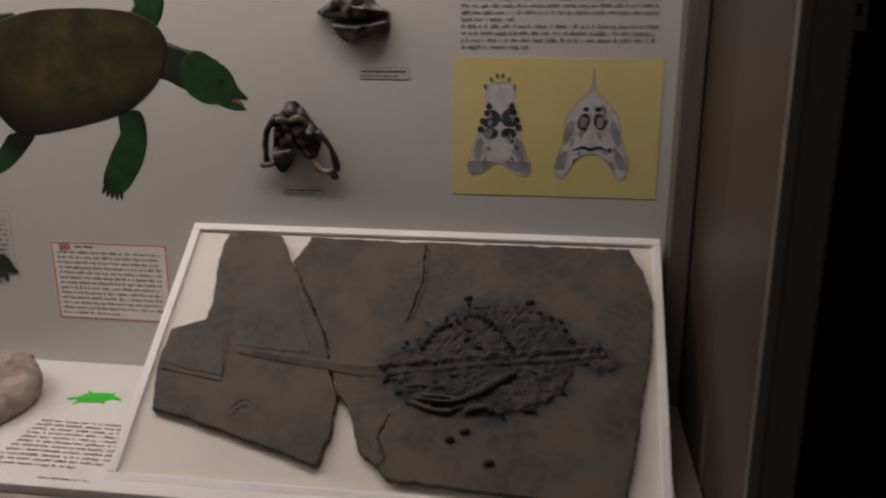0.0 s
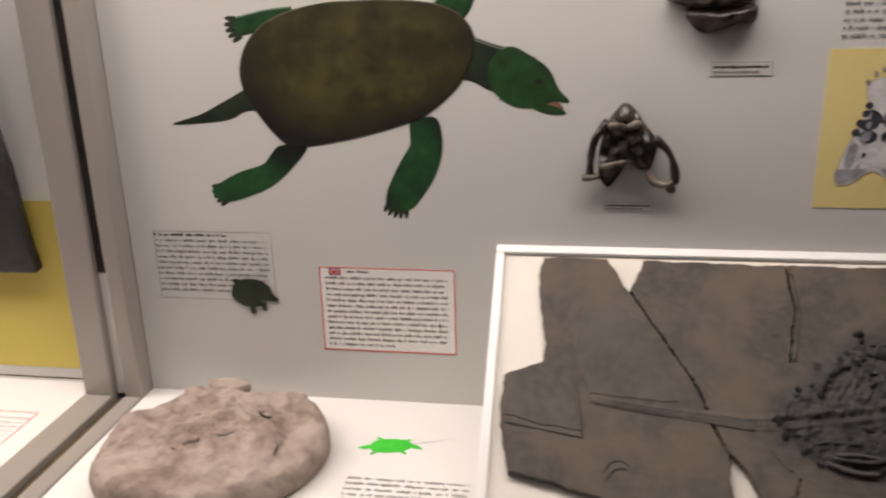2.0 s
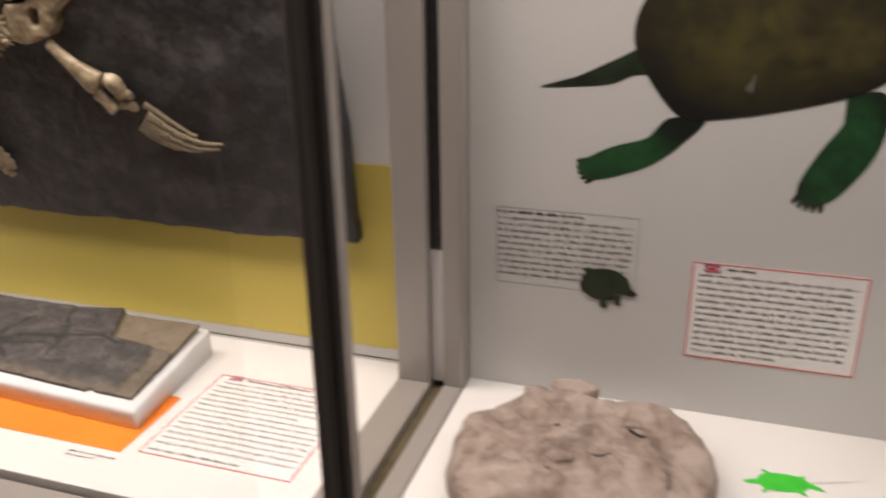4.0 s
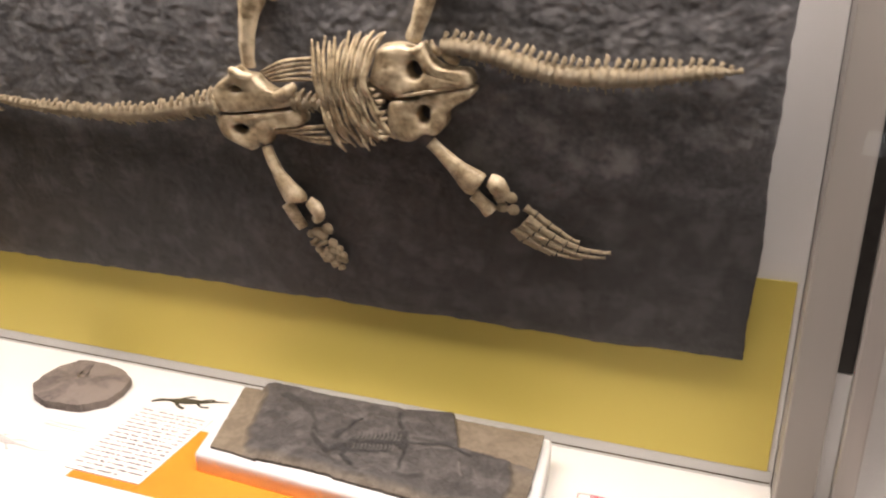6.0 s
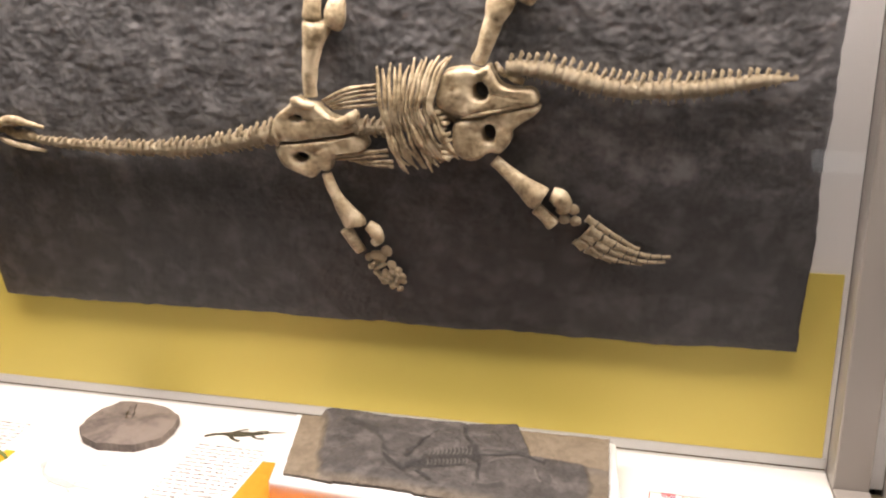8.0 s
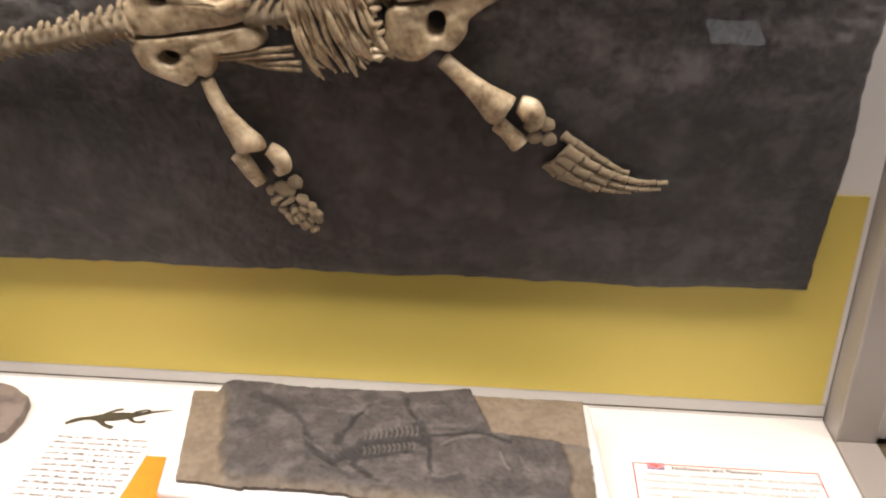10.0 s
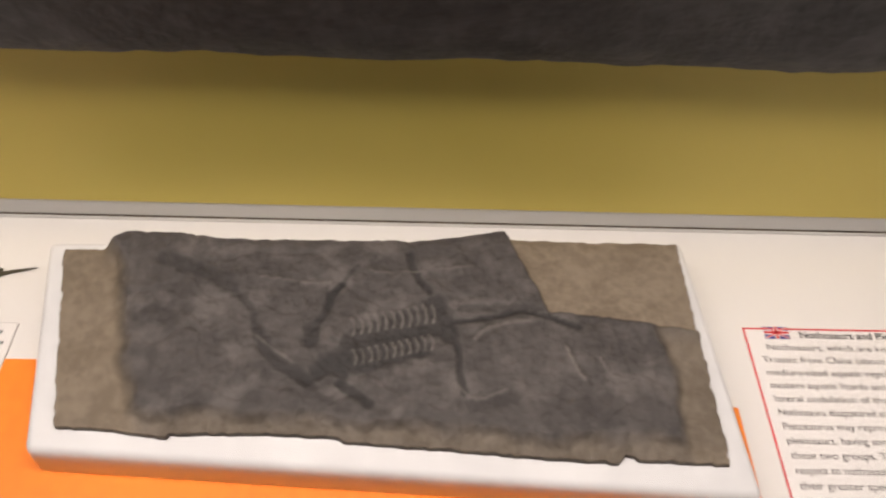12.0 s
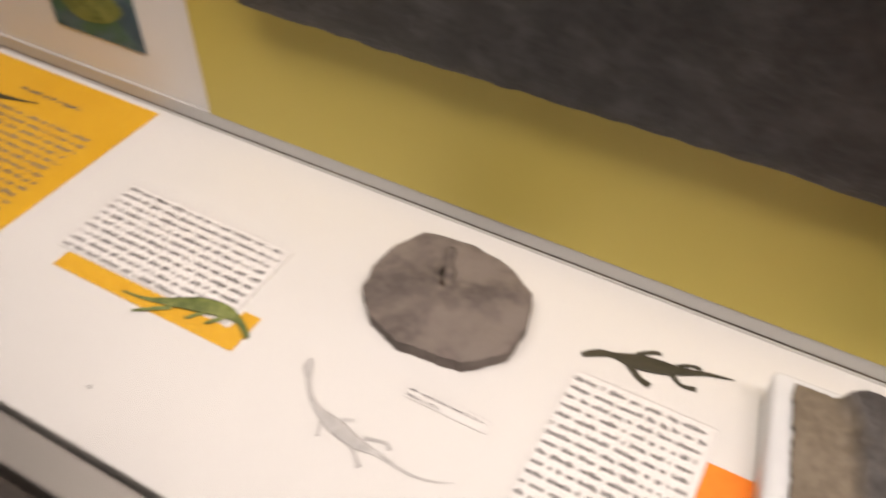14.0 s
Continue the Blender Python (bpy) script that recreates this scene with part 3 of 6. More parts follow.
def edge_distance(x, y, pts):
    """How far inside a closed outline a place lies, in metres (minus: outside)."""
    near, inside = 1.0, False
    for (x0, y0), (x1, y1) in zip(pts, [*pts[1:], pts[0]]):
        dx, dy = x1 - x0, y1 - y0
        k = max(0.0, min(1.0, ((x - x0) * dx + (y - y0) * dy) / (dx * dx + dy * dy + 1e-12)))
        near = min(near, math.hypot(x - x0 - k * dx, y - y0 - k * dy))
        if (y0 > y) != (y1 > y) and x < x0 + dx * (y - y0) / dy:
            inside = not inside
    return near if inside else -near


RIM = [(float(x), float(y)) for x, y in out[::3]]
HEAD = [(0.590, -0.196), (0.612, -0.186), (0.634, -0.184), (0.640, -0.196), (0.654, -0.206), (0.664, -0.216), (0.654, -0.228), (0.634, -0.232), (0.622, -0.224), (0.600, -0.224)]
TAIL = ((0.372, -0.240), (0.345, -0.2445), (0.310, -0.2455), (0.268, -0.2420), (0.20, -0.2355), (0.132, -0.2265))


def relief(name, x0, x1, y0, y1, step, rule, label):
    """A thin sheet of stone laid over the slabs; rule gives height and depth of the dark stain, or nothing."""
    cells, tones = {}, []
    verts = []
    for j in range(int((y1 - y0) / step) + 1):
        for i in range(int((x1 - x0) / step) + 1):
            x, y = x0 + i * step, y0 + j * step
            hit = rule(x, y)
            if hit:
                cells[i, j] = len(verts)
                verts.append((x, y, hit[0]))
                tones.append(hit[1])
    quads = []
    for i, j in cells:
        quad = [cells.get(q) for q in ((i, j), (i + 1, j), (i + 1, j + 1), (i, j + 1))]
        if None not in quad:
            quads.append(quad)
    ob = part(name, bmesh.new(), STAINED, rep, label, smooth=True)
    ob.data.clear_geometry()
    ob.data.from_pydata(verts, [], quads)
    ob.data.attributes.new("stain", "FLOAT", "POINT").data.foreach_set("value", tones)
    ob.data.polygons.foreach_set("use_smooth", [True] * len(quads))
    return ob


def carapace_rule(x, y):
    d = max(edge_distance(x, y, RIM), edge_distance(x, y, HEAD) if x > 0.56 else -1.0) + 0.004 * noise.noise((x * 90, y * 90, 3)) + 0.002 * noise.noise((x * 240, y * 240, 5))
    if d < -0.030:
        return None
    k = max(0.0, min(1.0, d / 0.006 + 0.2))
    halo = max(0.0, 1 + d / (0.026 + 0.008 * noise.noise((x * 25, y * 25, 8)))) ** 2 * 0.85
    r = ((x - C[0]) / 0.135) ** 2 + ((y - C[1]) / 0.09) ** 2
    spine = y + 0.229 - 0.155 * (x - 0.4532)
    ribs = math.sin((x - abs(spine) * 0.55 + 0.006 * noise.noise((x * 30, y * 30, 1))) * 640)
    z = 0.0100 + 0.0024 * max(0, 1 - r) + 0.0022 * noise.noise((x * 38, y * 55, 0)) + 0.0024 * noise.noise((x * 95, y * 130, 4)) + 0.0024 * (0.45 - abs(noise.noise((x * 130, y * 170, 9)))) + 0.0017 * noise.noise((x * 250, y * 300, 8))
    z += 0.0009 * ribs * (0.4 + noise.noise((x * 22, y * 22, 6))) - 0.0022 * math.exp(-(spine / 0.003) ** 2) + 0.0020 * math.exp(-((abs(spine) - 0.007) / 0.003) ** 2)
    low = 0.0074 + 0.0006 * noise.noise((x * 60, y * 60, 2)) * max(0.0, 1 + d / 0.030)
    tone = max(halo if d < 0.004 else 0.0, k * (0.82 + 0.5 * noise.noise((x * 70, y * 90, 12))))
    return low + (z - low) * k, max(0.0, min(1.0, tone)) * min(1.0, (d + 0.030) / 0.008)


def tail_rule(x, y):
    axis = float(np.interp(x, [p[0] for p in TAIL][::-1], [p[1] for p in TAIL][::-1]))
    w = 0.0022 + 0.0030 * max(0.0, (x - 0.12) / 0.25) ** 2
    d = abs(y - axis - 0.001 * noise.noise((x * 60, 0, 1))) / w
    if d > 2.6:
        return None
    groove = math.exp(-(((y - axis) / w - 0.25) / 0.35) ** 2)
    k = max(0.0, 1 - d / 2.6)
    return 0.0077 + 0.0022 * k - 0.0014 * groove * min(1.0, 2 * k) + 0.0006 * noise.noise((x * 120, y * 200, 4)) * k, max(0.0, min(1.0, 0.75 * groove + 0.30 * k + 0.3 * noise.noise((x * 90, y * 90, 7)) * k)) * min(1.0, (x - 0.128) / 0.03)


relief("carapace", 0.312, 0.694, -0.342, -0.102, 0.0017, carapace_rule, "dark knobbly carapace fading into the shale")
relief("tail", 0.130, 0.368, -0.262, -0.205, 0.0014, tail_rule, "thin dark grooved tail")


def lump_mesh(name, material, rough=0.25, sub=1):
    bm = bmesh.new()
    bmesh.ops.create_icosphere(bm, subdivisions=sub, radius=1.0)
    for v in bm.verts:
        v.co *= 1 + rough * noise.noise(v.co * 1.7)
    me = mesh_of(bm, name)
    me.materials.append(material)
    me.polygons.foreach_set("use_smooth", [True] * len(me.polygons))
    return me


LUMP = lump_mesh("osteoderm", FOSSIL, sub=2)


def lump(name, parent, x, y, z, sx, sy, sz, spin=0.0, me=None):
    return part_of(name, me or LUMP, parent, pose(x, y, z, 0, 0, spin) @ Matrix.Diagonal((sx, sy, sz, 1)))


for i in range(0, len(out), 2):
    if rng.random() < 0.6:
        continue
    x, y = out[i] + np.array([rng.uniform(-.005, .005), rng.uniform(-.005, .005)])
    lump("osteoderm", rep, x + rng.uniform(-.003, .003), y + rng.uniform(-.003, .003), 0.0105, rng.uniform(.003, .0058), rng.uniform(.0022, .004), rng.uniform(.002, .004), rng.uniform(0, 180))
for x, y in ((0.448, -0.338), (0.466, -0.326), (0.500, -0.366), (0.452, -0.124), (0.540, -0.126)):
    lump("osteoderm", rep, x, y, 0.009, 0.0075, 0.0042, 0.0042, 15)
for x, y in curve_points([(0.394, -0.212), (0.4095, -0.184), (0.431, -0.170), (0.469, -0.155), (0.496, -0.172), (0.5165, -0.201)], 4):
    lump("osteoderm", rep, x + rng.uniform(-.002, .002), y + rng.uniform(-.002, .002), 0.0135, rng.uniform(.0035, .006), rng.uniform(.0025, .0042), rng.uniform(.0028, .0042), rng.uniform(-30, 60))
for i in range(14):
    a, r = rng.uniform(0, 6.28), math.sqrt(rng.random()) * 0.9
    x, y = C[0] + math.cos(a) * 0.115 * r, C[1] + math.sin(a) * 0.082 * r
    lump("osteoderm", rep, x, y, 0.0122 + 0.003 * (1 - r), rng.uniform(.004, .009), rng.uniform(.0012, .0024), rng.uniform(.0018, .0030), rng.uniform(-30, 45))
for i, pts in enumerate((((0.392, -0.291, 0.0025), (0.420, -0.300, 0.0035), (0.446, -0.301, 0.0028)), ((0.397, -0.286, 0.0025), (0.443, -0.288, 0.0030), (0.479, -0.272, 0.0060), (0.505, -0.2535, 0.0068), (0.526, -0.240, 0.0045)), ((0.404, -0.281, 0.002), (0.43, -0.280, 0.0026), (0.455, -0.284, 0.002)), ((0.462, -0.303, 0.003), (0.470, -0.296, 0.0055), (0.488, -0.292, 0.006), (0.500, -0.298, 0.003)), ((0.38, -0.270, 0.002), (0.40, -0.266, 0.003), (0.43, -0.268, 0.002)))):
    part("limb_bone", tube(bmesh.new(), [(x, y, 0.0145 if i == 1 else 0.0125, r) for x, y, r in pts], 0.8, rough=0.4), SHALEDARK if i in (0, 2) else FOSSIL, rep, smooth=True)
cr = thing("slab_cracks", DESK, "fine dark cracks along the shale slabs", "cracks")
for pts in (((0.03, -0.262), (0.07, -0.268), (0.122, -0.276)), ((0.122, -0.276), (0.118, -0.232), (0.112, -0.205)), ((0.128, -0.224), (0.19, -0.232), (0.262, -0.238)), ((0.135, -0.232), (0.19, -0.240), (0.255, -0.246)), ((0.384, -0.04), (0.387, -0.10), (0.374, -0.165)), ((0.06, -0.205), (0.09, -0.212), (0.112, -0.226))):
    part("crack", tube(bmesh.new(), [(*p, 0.0075, 0.0011) for p in curve_points([(a, b) for a, b in pts], 8)], 0.6, per=1, sides=5, rough=0.8), CRACK, cr)
part("ring_mark", tube(bmesh.new(), [(0.146, -0.316, 0.0072, 0.001), (0.155, -0.304, 0.0072, 0.0014), (0.168, -0.302, 0.0072, 0.001), (0.176, -0.308, 0.0072, 0.0008)], 0.6), CRACK, cr)
part("ring_mark", tube(bmesh.new(), [(0.150, -0.324, 0.0072, 0.001), (0.160, -0.312, 0.0072, 0.0014), (0.172, -0.311, 0.0072, 0.001)], 0.6), CRACK, cr)

CRUMB = [lump_mesh("crumb", m, 0.5, 1) for m in (SHALE, SHALEDARK, CRACK)]
rc = random.Random(41)
for pts, n in ((JOINT, 34), ([(0.380, -0.028), (0.384, -0.090), (0.369, -0.165)], 16), ([(0.115, -0.10), (0.105, -0.15), (0.118, -0.21)], 12), ([(0.118, -0.098), (0.150, -0.092), (0.178, -0.100)], 8), ([(0.354, -0.330), (0.340, -0.366), (0.352, -0.378)], 8)):
    q = curve_points(pts, 30)
    for k in range(n):
        x, y = q[rc.randrange(len(q))]
        r = rc.uniform(0.0006, 0.0019)
        lump("crumb", cr, x + rc.uniform(-.0028, .0028), y + rc.uniform(-.002, .002), 0.0068, r * rc.uniform(1, 2), r, r * 0.55, rc.uniform(0, 180), rc.choice(CRUMB))

# painted reptile on the back wall
tur = thing("painted_reptile", wall_at(0, 0), "flat painted cut-out of a green turtle-like marine reptile", "wall picture")
tur.scale = (1, 1, 0.4)


def flat_tube(name, pts, material, label="", h=0.0015, flat=0.12, parent=None, per=7):
    return part(name, tube(bmesh.new(), [(a, b, h, r) for a, b, r in pts], flat, per=per, sides=10), material, parent, label, smooth=True)


shell = curve_points([(0.203, 1.385), (0.212, 1.432), (0.249, 1.468), (0.31, 1.487), (0.378, 1.492), (0.450, 1.490), (0.500, 1.479), (0.526, 1.455), (0.530, 1.425), (0.512, 1.383), (0.478, 1.350), (0.444, 1.331), (0.37, 1.310), (0.300, 1.297), (0.264, 1.297), (0.228, 1.335)][::-1], 6, True)
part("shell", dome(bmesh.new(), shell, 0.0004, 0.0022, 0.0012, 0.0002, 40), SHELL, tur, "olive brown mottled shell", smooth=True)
flat_tube("neck", [(0.488, 1.425, 0.036), (0.515, 1.417, 0.030), (0.540, 1.409, 0.028), (0.562, 1.400, 0.030), (0.585, 1.392, 0.024)], DARKSKIN, "dark green neck", 0.0003, 0.04, tur)
part("head", dome(bmesh.new(), curve_points([(0.548, 1.390), (0.555, 1.415), (0.578, 1.430), (0.607, 1.416), (0.630, 1.398), (0.641, 1.375), (0.656, 1.357), (0.635, 1.358), (0.622, 1.352), (0.588, 1.350), (0.560, 1.366)][::-1], 5, True), 0.0004, 0.0018, 0.0008, 0.0002, 60), GREENSKIN, tur, "bright green head", smooth=True)
part("lower_jaw", dome(bmesh.new(), curve_points([(0.606, 1.351), (0.632, 1.353), (0.652, 1.342), (0.628, 1.341)][::-1], 4, True), 0.0004, 0.0016, 0.0004), GREENSKIN, tur, smooth=True)
part("mouth", dome(bmesh.new(), curve_points([(0.618, 1.354), (0.640, 1.357), (0.648, 1.346), (0.628, 1.349)][::-1], 4, True), 0.0004, 0.0013, 0.0003), surface("pink_mouth", (0.16, 0.075, 0.055), (0.24, 0.12, 0.09), 0.6), tur, "pinkish open mouth")
part("eye", dome(bmesh.new(), [(0.615 + 0.004 * math.cos(a / 8 * math.pi), 1.384 + 0.004 * math.sin(a / 8 * math.pi)) for a in range(16)], 0.001, 0.0030, 0.0002), BLACK, tur, "dark eye")
for i in range(46):
    rr = random.Random(300 + i)
    q = rr.random()
    x, y = (0.555 + 0.07 * rr.random(), 1.36 + 0.06 * rr.random()) if q < 0.4 else (0.436 + 0.016 * rr.random(), 1.235 + 0.04 * rr.random()) if q < 0.7 else (0.20 + 0.03 * rr.random(), 1.238 + 0.010 * rr.random())
    flat_tube("scale_mark", [(x, y, 0.0012), (x + 0.003, y + rr.uniform(-0.002, 0.002), 0.0009)], GREENSKIN if q > 0.4 else LIMB, "", 0.0018 if q < 0.4 else 0.0014, 0.3, tur, 2)


def claw_feet(cx, cy, direction, spread, parent, count=5, length=0.016):
    for i in range(count):
        a = math.radians(direction + (i - (count - 1) / 2) * spread)
        px, py = cx + math.cos(a + math.pi / 2) * 0.006 * (i - (count - 1) / 2), cy + math.sin(a + math.pi / 2) * 0.006 * (i - (count - 1) / 2)
        flat_tube("claw", [(px, py, 0.0042), (px + math.cos(a) * length * 0.7, py + math.sin(a) * length * 0.7, 0.0032), (px + math.cos(a) * length, py + math.sin(a) * length, 0.0008)], DARKSKIN, "", 0.0003, 0.15, parent, 3)


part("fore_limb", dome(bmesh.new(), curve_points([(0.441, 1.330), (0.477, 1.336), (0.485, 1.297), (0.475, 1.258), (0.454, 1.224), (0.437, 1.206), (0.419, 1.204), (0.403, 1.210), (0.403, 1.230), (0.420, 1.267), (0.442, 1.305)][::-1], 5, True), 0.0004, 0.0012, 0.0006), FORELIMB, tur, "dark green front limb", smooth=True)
claw_feet(0.418, 1.212, 254, 8, tur, 5, 0.020)
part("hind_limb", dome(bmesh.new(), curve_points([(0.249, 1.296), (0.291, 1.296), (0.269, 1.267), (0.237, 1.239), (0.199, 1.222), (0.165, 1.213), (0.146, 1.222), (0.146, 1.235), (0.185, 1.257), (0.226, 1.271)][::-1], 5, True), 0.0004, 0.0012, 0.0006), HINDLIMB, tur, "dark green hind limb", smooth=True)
claw_feet(0.156, 1.225, 203, 9, tur, 5, 0.014)
flat_tube("far_hind_limb", [(0.285, 1.470, 0.016), (0.245, 1.468, 0.014), (0.203, 1.460, 0.013)], LIMB, "dark green far hind limb", 0.0003, 0.045, tur)
claw_feet(0.203, 1.459, 195, 10, tur)
flat_tube("far_fore_limb", [(0.492, 1.470, 0.022), (0.508, 1.495, 0.024), (0.502, 1.535, 0.026), (0.478, 1.572, 0.02)], LIMB, "dark green far front limb", 0.0003, 0.045, tur)
claw_feet(0.474, 1.576, 125, 10, tur)
part("tail", dome(bmesh.new(), curve_points([(0.180, 1.362), (0.232, 1.385), (0.236, 1.350), (0.205, 1.345), (0.181, 1.334), (0.142, 1.329), (0.093, 1.327), (0.139, 1.342)][::-1], 5, True), 0.0004, 0.0010, 0.0004), DARKSKIN, tur, "dark pointed tail", smooth=True)

mini = thing("small_reptile_picture", wall_at(0, 0), "small dark green reptile picture beside printed text", "wall picture")
part("body", dome(bmesh.new(), curve_points([(0.155, 1.064), (0.158, 1.082), (0.172, 1.092), (0.196, 1.093), (0.214, 1.083), (0.221, 1.068), (0.229, 1.062), (0.220, 1.058), (0.206, 1.060), (0.198, 1.050), (0.172, 1.050)][::-1], 4, True), 0.001, 0.002, 0.001), DARKSKIN, mini)
for a, b, c, d in ((0.187, 1.056, 0.184, 1.040), (0.203, 1.060, 0.205, 1.043), (0.160, 1.087, 0.168, 1.091), (0.184, 1.042, 0.191, 1.040)):
    flat_tube("limb", [(a, b, 0.005), (c, d, 0.0035)], DARKSKIN, "", 0.0015, 0.2, mini, 3)


# printed texts on the wall
def flag(parent, x, y, w=0.016, h=0.010, z=0.0008):
    f = part("flag", boxed(x, x + w, y - h, y, 0.0, z), FLAGBLUE, parent, "small blue, white and red flag")
    cx, cy = x + w / 2, y - h / 2
    for k, (mat, t) in enumerate(((CARD, 0.0013), (RED, 0.0007))):
        bm = bmesh.new()
        for s in (1, -1):
            a = math.atan2(h * s, w)
            dx, dy = math.cos(a) * math.hypot(w, h) / 2, math.sin(a) * math.hypot(w, h) / 2
            nx, ny = -math.sin(a) * t * 0.6, math.cos(a) * t * 0.6
            bm.faces.new([bm.verts.new((cx + sx * dx * 0.9 + sn * nx, cy + sx * dy * 0.9 + sn * ny, z + 0.0002 + k * 0.0002)) for sx, sn in ((-1, -1), (1, -1), (1, 1), (-1, 1))])
        t *= 1.5
        quads_mesh(bm, ((x, x + w, cy - t, cy + t), (cx - t, cx + t, y - h, y)), z + 0.0003 + k * 0.0002)
        part("flag_cross", bm, mat, parent)


def red_card(m, w, h, lines, seed, label, title=None):
    t = thing("text_panel", m, label, "text panel", "red framed text panels")
    part("card", boxed(0, w, -h, 0, 0.0, 0.0006), CARD, t)
    part("border", outline_lines(w, h, 0.0016, 0.0009), RED, t, "thin red border")
    flag(t, 0.014, -0.0020, 0.019, 0.0110)
    part("title", print_lines(0.034 if w < 0.212 else 0.05, -0.002, 0.0085, 1, seed, 0.042, 1.0, (0,), 0.0009), BOLDINK, t)
    part("text", print_lines(w - 0.018, -0.012, (h - 0.018) / lines, lines, seed + 1, 0.009, 0.55, h=0.0009), INK, t, kind_of_text)
    return t


kind_of_text = "rows of small grey print"
red_card(wall_at(0.2945, 1.1165), 0.203, 0.134, 13, 11, "white text panel with red border and flag on the wall")
it = thing("text_panel", wall_at(0.039, 1.1665), "small grey printed text block on the white wall", "text panel")
part("border", outline_lines(0.186, 0.108, 0.0007, 0.0006), INK, it)
part("title", print_lines(0.115, -0.001, 0.0088, 1, 21, 0.001, 1.0, (0,)), BOLDINK, it)
part("text", print_lines(0.178, -0.0098, 0.0088, 10, 22, 0.003, 0.62), INK, it, kind_of_text)
up = thing("text_panel", wall_at(0.985, 1.62), "long grey printed text block on the white wall", "text panel")
part("text", print_lines(0.281, -0.0145, 0.0096, 14, 31, 0.0, 0.28, h=0.001), INK, up, kind_of_text)
part("text", print_lines(0.281, -0.149, 0.0096, 4, 32, 0.0, 0.36, h=0.001), INK, up)


def small_label(m, w, h, seed, label="small pale caption label with two printed lines"):
    t = thing("caption_label", m, label, "label", "caption labels")
    part("card", boxed(0, w, -h, 0, 0, 0.0008), surface("label_card", (0.5, 0.49, 0.47), (0.56, 0.55, 0.53), 0.5), t)
    part("border", outline_lines(w, h, 0.0006, 0.001), INK, t)
    part("title", print_lines(w * 0.94, -0.002, h * 0.46, 1, seed, w * 0.03, 0.98, (0,), 0.0011, gap=(0.2, 0.4)), GASKET, t)
    part("text", print_lines(w * 0.85, -h * 0.5, h * 0.42, 1, seed + 1, w * 0.03, 0.9, (0,), 0.0011, gap=(0.3, 0.6)), INK, t)
    return t


small_label(wall_at(0.833, 1.407), 0.075, 0.0175, 41)
small_label(wall_at(0.705, 1.2225), 0.066, 0.0135, 43)

# two skull casts on the wall
sk = thing("skull_cast", wall_at(0.737, 1.300), "dark brown glossy triangular skull cast on the wall", "skull cast", "skull casts")
part("cranium", dome(bmesh.new(), curve_points([(-0.0085, 0.0562), (0.0063, 0.0451), (0.0174, 0.0285), (0.0340, 0.0063), (0.0322, -0.0085), (0.0248, -0.0289), (0.0118, -0.0300), (-0.0011, -0.0226), (-0.0085, -0.0289), (-0.0263, -0.0536), (-0.0389, -0.0437), (-0.0411, -0.0270), (-0.0389, 0.0063), (-0.0307, 0.0322), (-0.0196, 0.0470)][::-1], 5, True), 0.0, 0.014, 0.010, 0.016, 60, centre=(-0.004, 0.010)), SKULLDARK, sk, "dark glossy skull roof", smooth=True)
part("snout", tube(bmesh.new(), [(-0.0085, 0.0359, 0.020, 0.0120), (-0.0092, 0.0451, 0.020, 0.0100), (-0.0100, 0.0562, 0.016, 0.0060)], 0.9, rough=0.7), SKULLDARK, sk, smooth=True)
part("brow_ridge", tube(bmesh.new(), [(-0.0307, 0.0285, 0.022, 0.0040), (-0.0178, 0.0314, 0.030, 0.0048), (-0.0067, 0.0285, 0.031, 0.0045), (0.0063, 0.0322, 0.028, 0.0050), (0.0166, 0.0240, 0.020, 0.0040)], 0.8, rough=0.7), SKULLWORN, sk, "worn brown ridge across the skull", smooth=True)
part("cheek_arch", tube(bmesh.new(), [(-0.0289, 0.0329, 0.016, 0.0075), (-0.0448, 0.0155, 0.020, 0.0062), (-0.0511, -0.0085, 0.018, 0.0052), (-0.0522, -0.0363, 0.013, 0.0050)], 1.0, rough=0.5), SKULLDARK, sk, smooth=True)
part("cheek_arch", tube(bmesh.new(), [(0.0292, 0.0107, 0.016, 0.0072), (0.0462, -0.0030, 0.020, 0.0060), (0.0555, -0.0233, 0.018, 0.0050), (0.0596, -0.0474, 0.013, 0.0055)], 1.0, rough=0.5), SKULLDARK, sk, smooth=True)
part("jaw_joint", tube(bmesh.new(), [(-0.0625, -0.0425, 0.012, 0.0040), (-0.0522, -0.0411, 0.014, 0.0055), (-0.0396, -0.0389, 0.014, 0.0045)], 0.9, rough=0.6), SKULLWORN, sk, "worn pale jaw joint", smooth=True)
part("jaw_joint", tube(bmesh.new(), [(0.0211, -0.0322, 0.014, 0.0045), (0.0292, -0.0448, 0.014, 0.0045), (0.0433, -0.0507, 0.014, 0.0042), (0.0603, -0.0455, 0.013, 0.0050)], 0.9, rough=0.6), SKULLWORN, sk, "worn pale jaw joint", smooth=True)
part("jaw_joint", tube(bmesh.new(), [(-0.0389, -0.0240, 0.024, 0.0030), (-0.0240, -0.0211, 0.027, 0.0040), (-0.0063, -0.0166, 0.024, 0.0028)], 0.9, rough=0.6), SKULLWORN, sk, "worn pale jaw joint", smooth=True)
part("jaw_tip", tube(bmesh.new(), [(0.0500, -0.0522, 0.012, 0.0050), (0.0544, -0.0573, 0.012, 0.0062), (0.0559, -0.0622, 0.010, 0.0035)], 0.9, rough=0.5), SKULLDARK, sk, smooth=True)
rs = random.Random(19)
KNOB = lump_mesh("bone_knob", SKULLDARK, 0.5, 2)
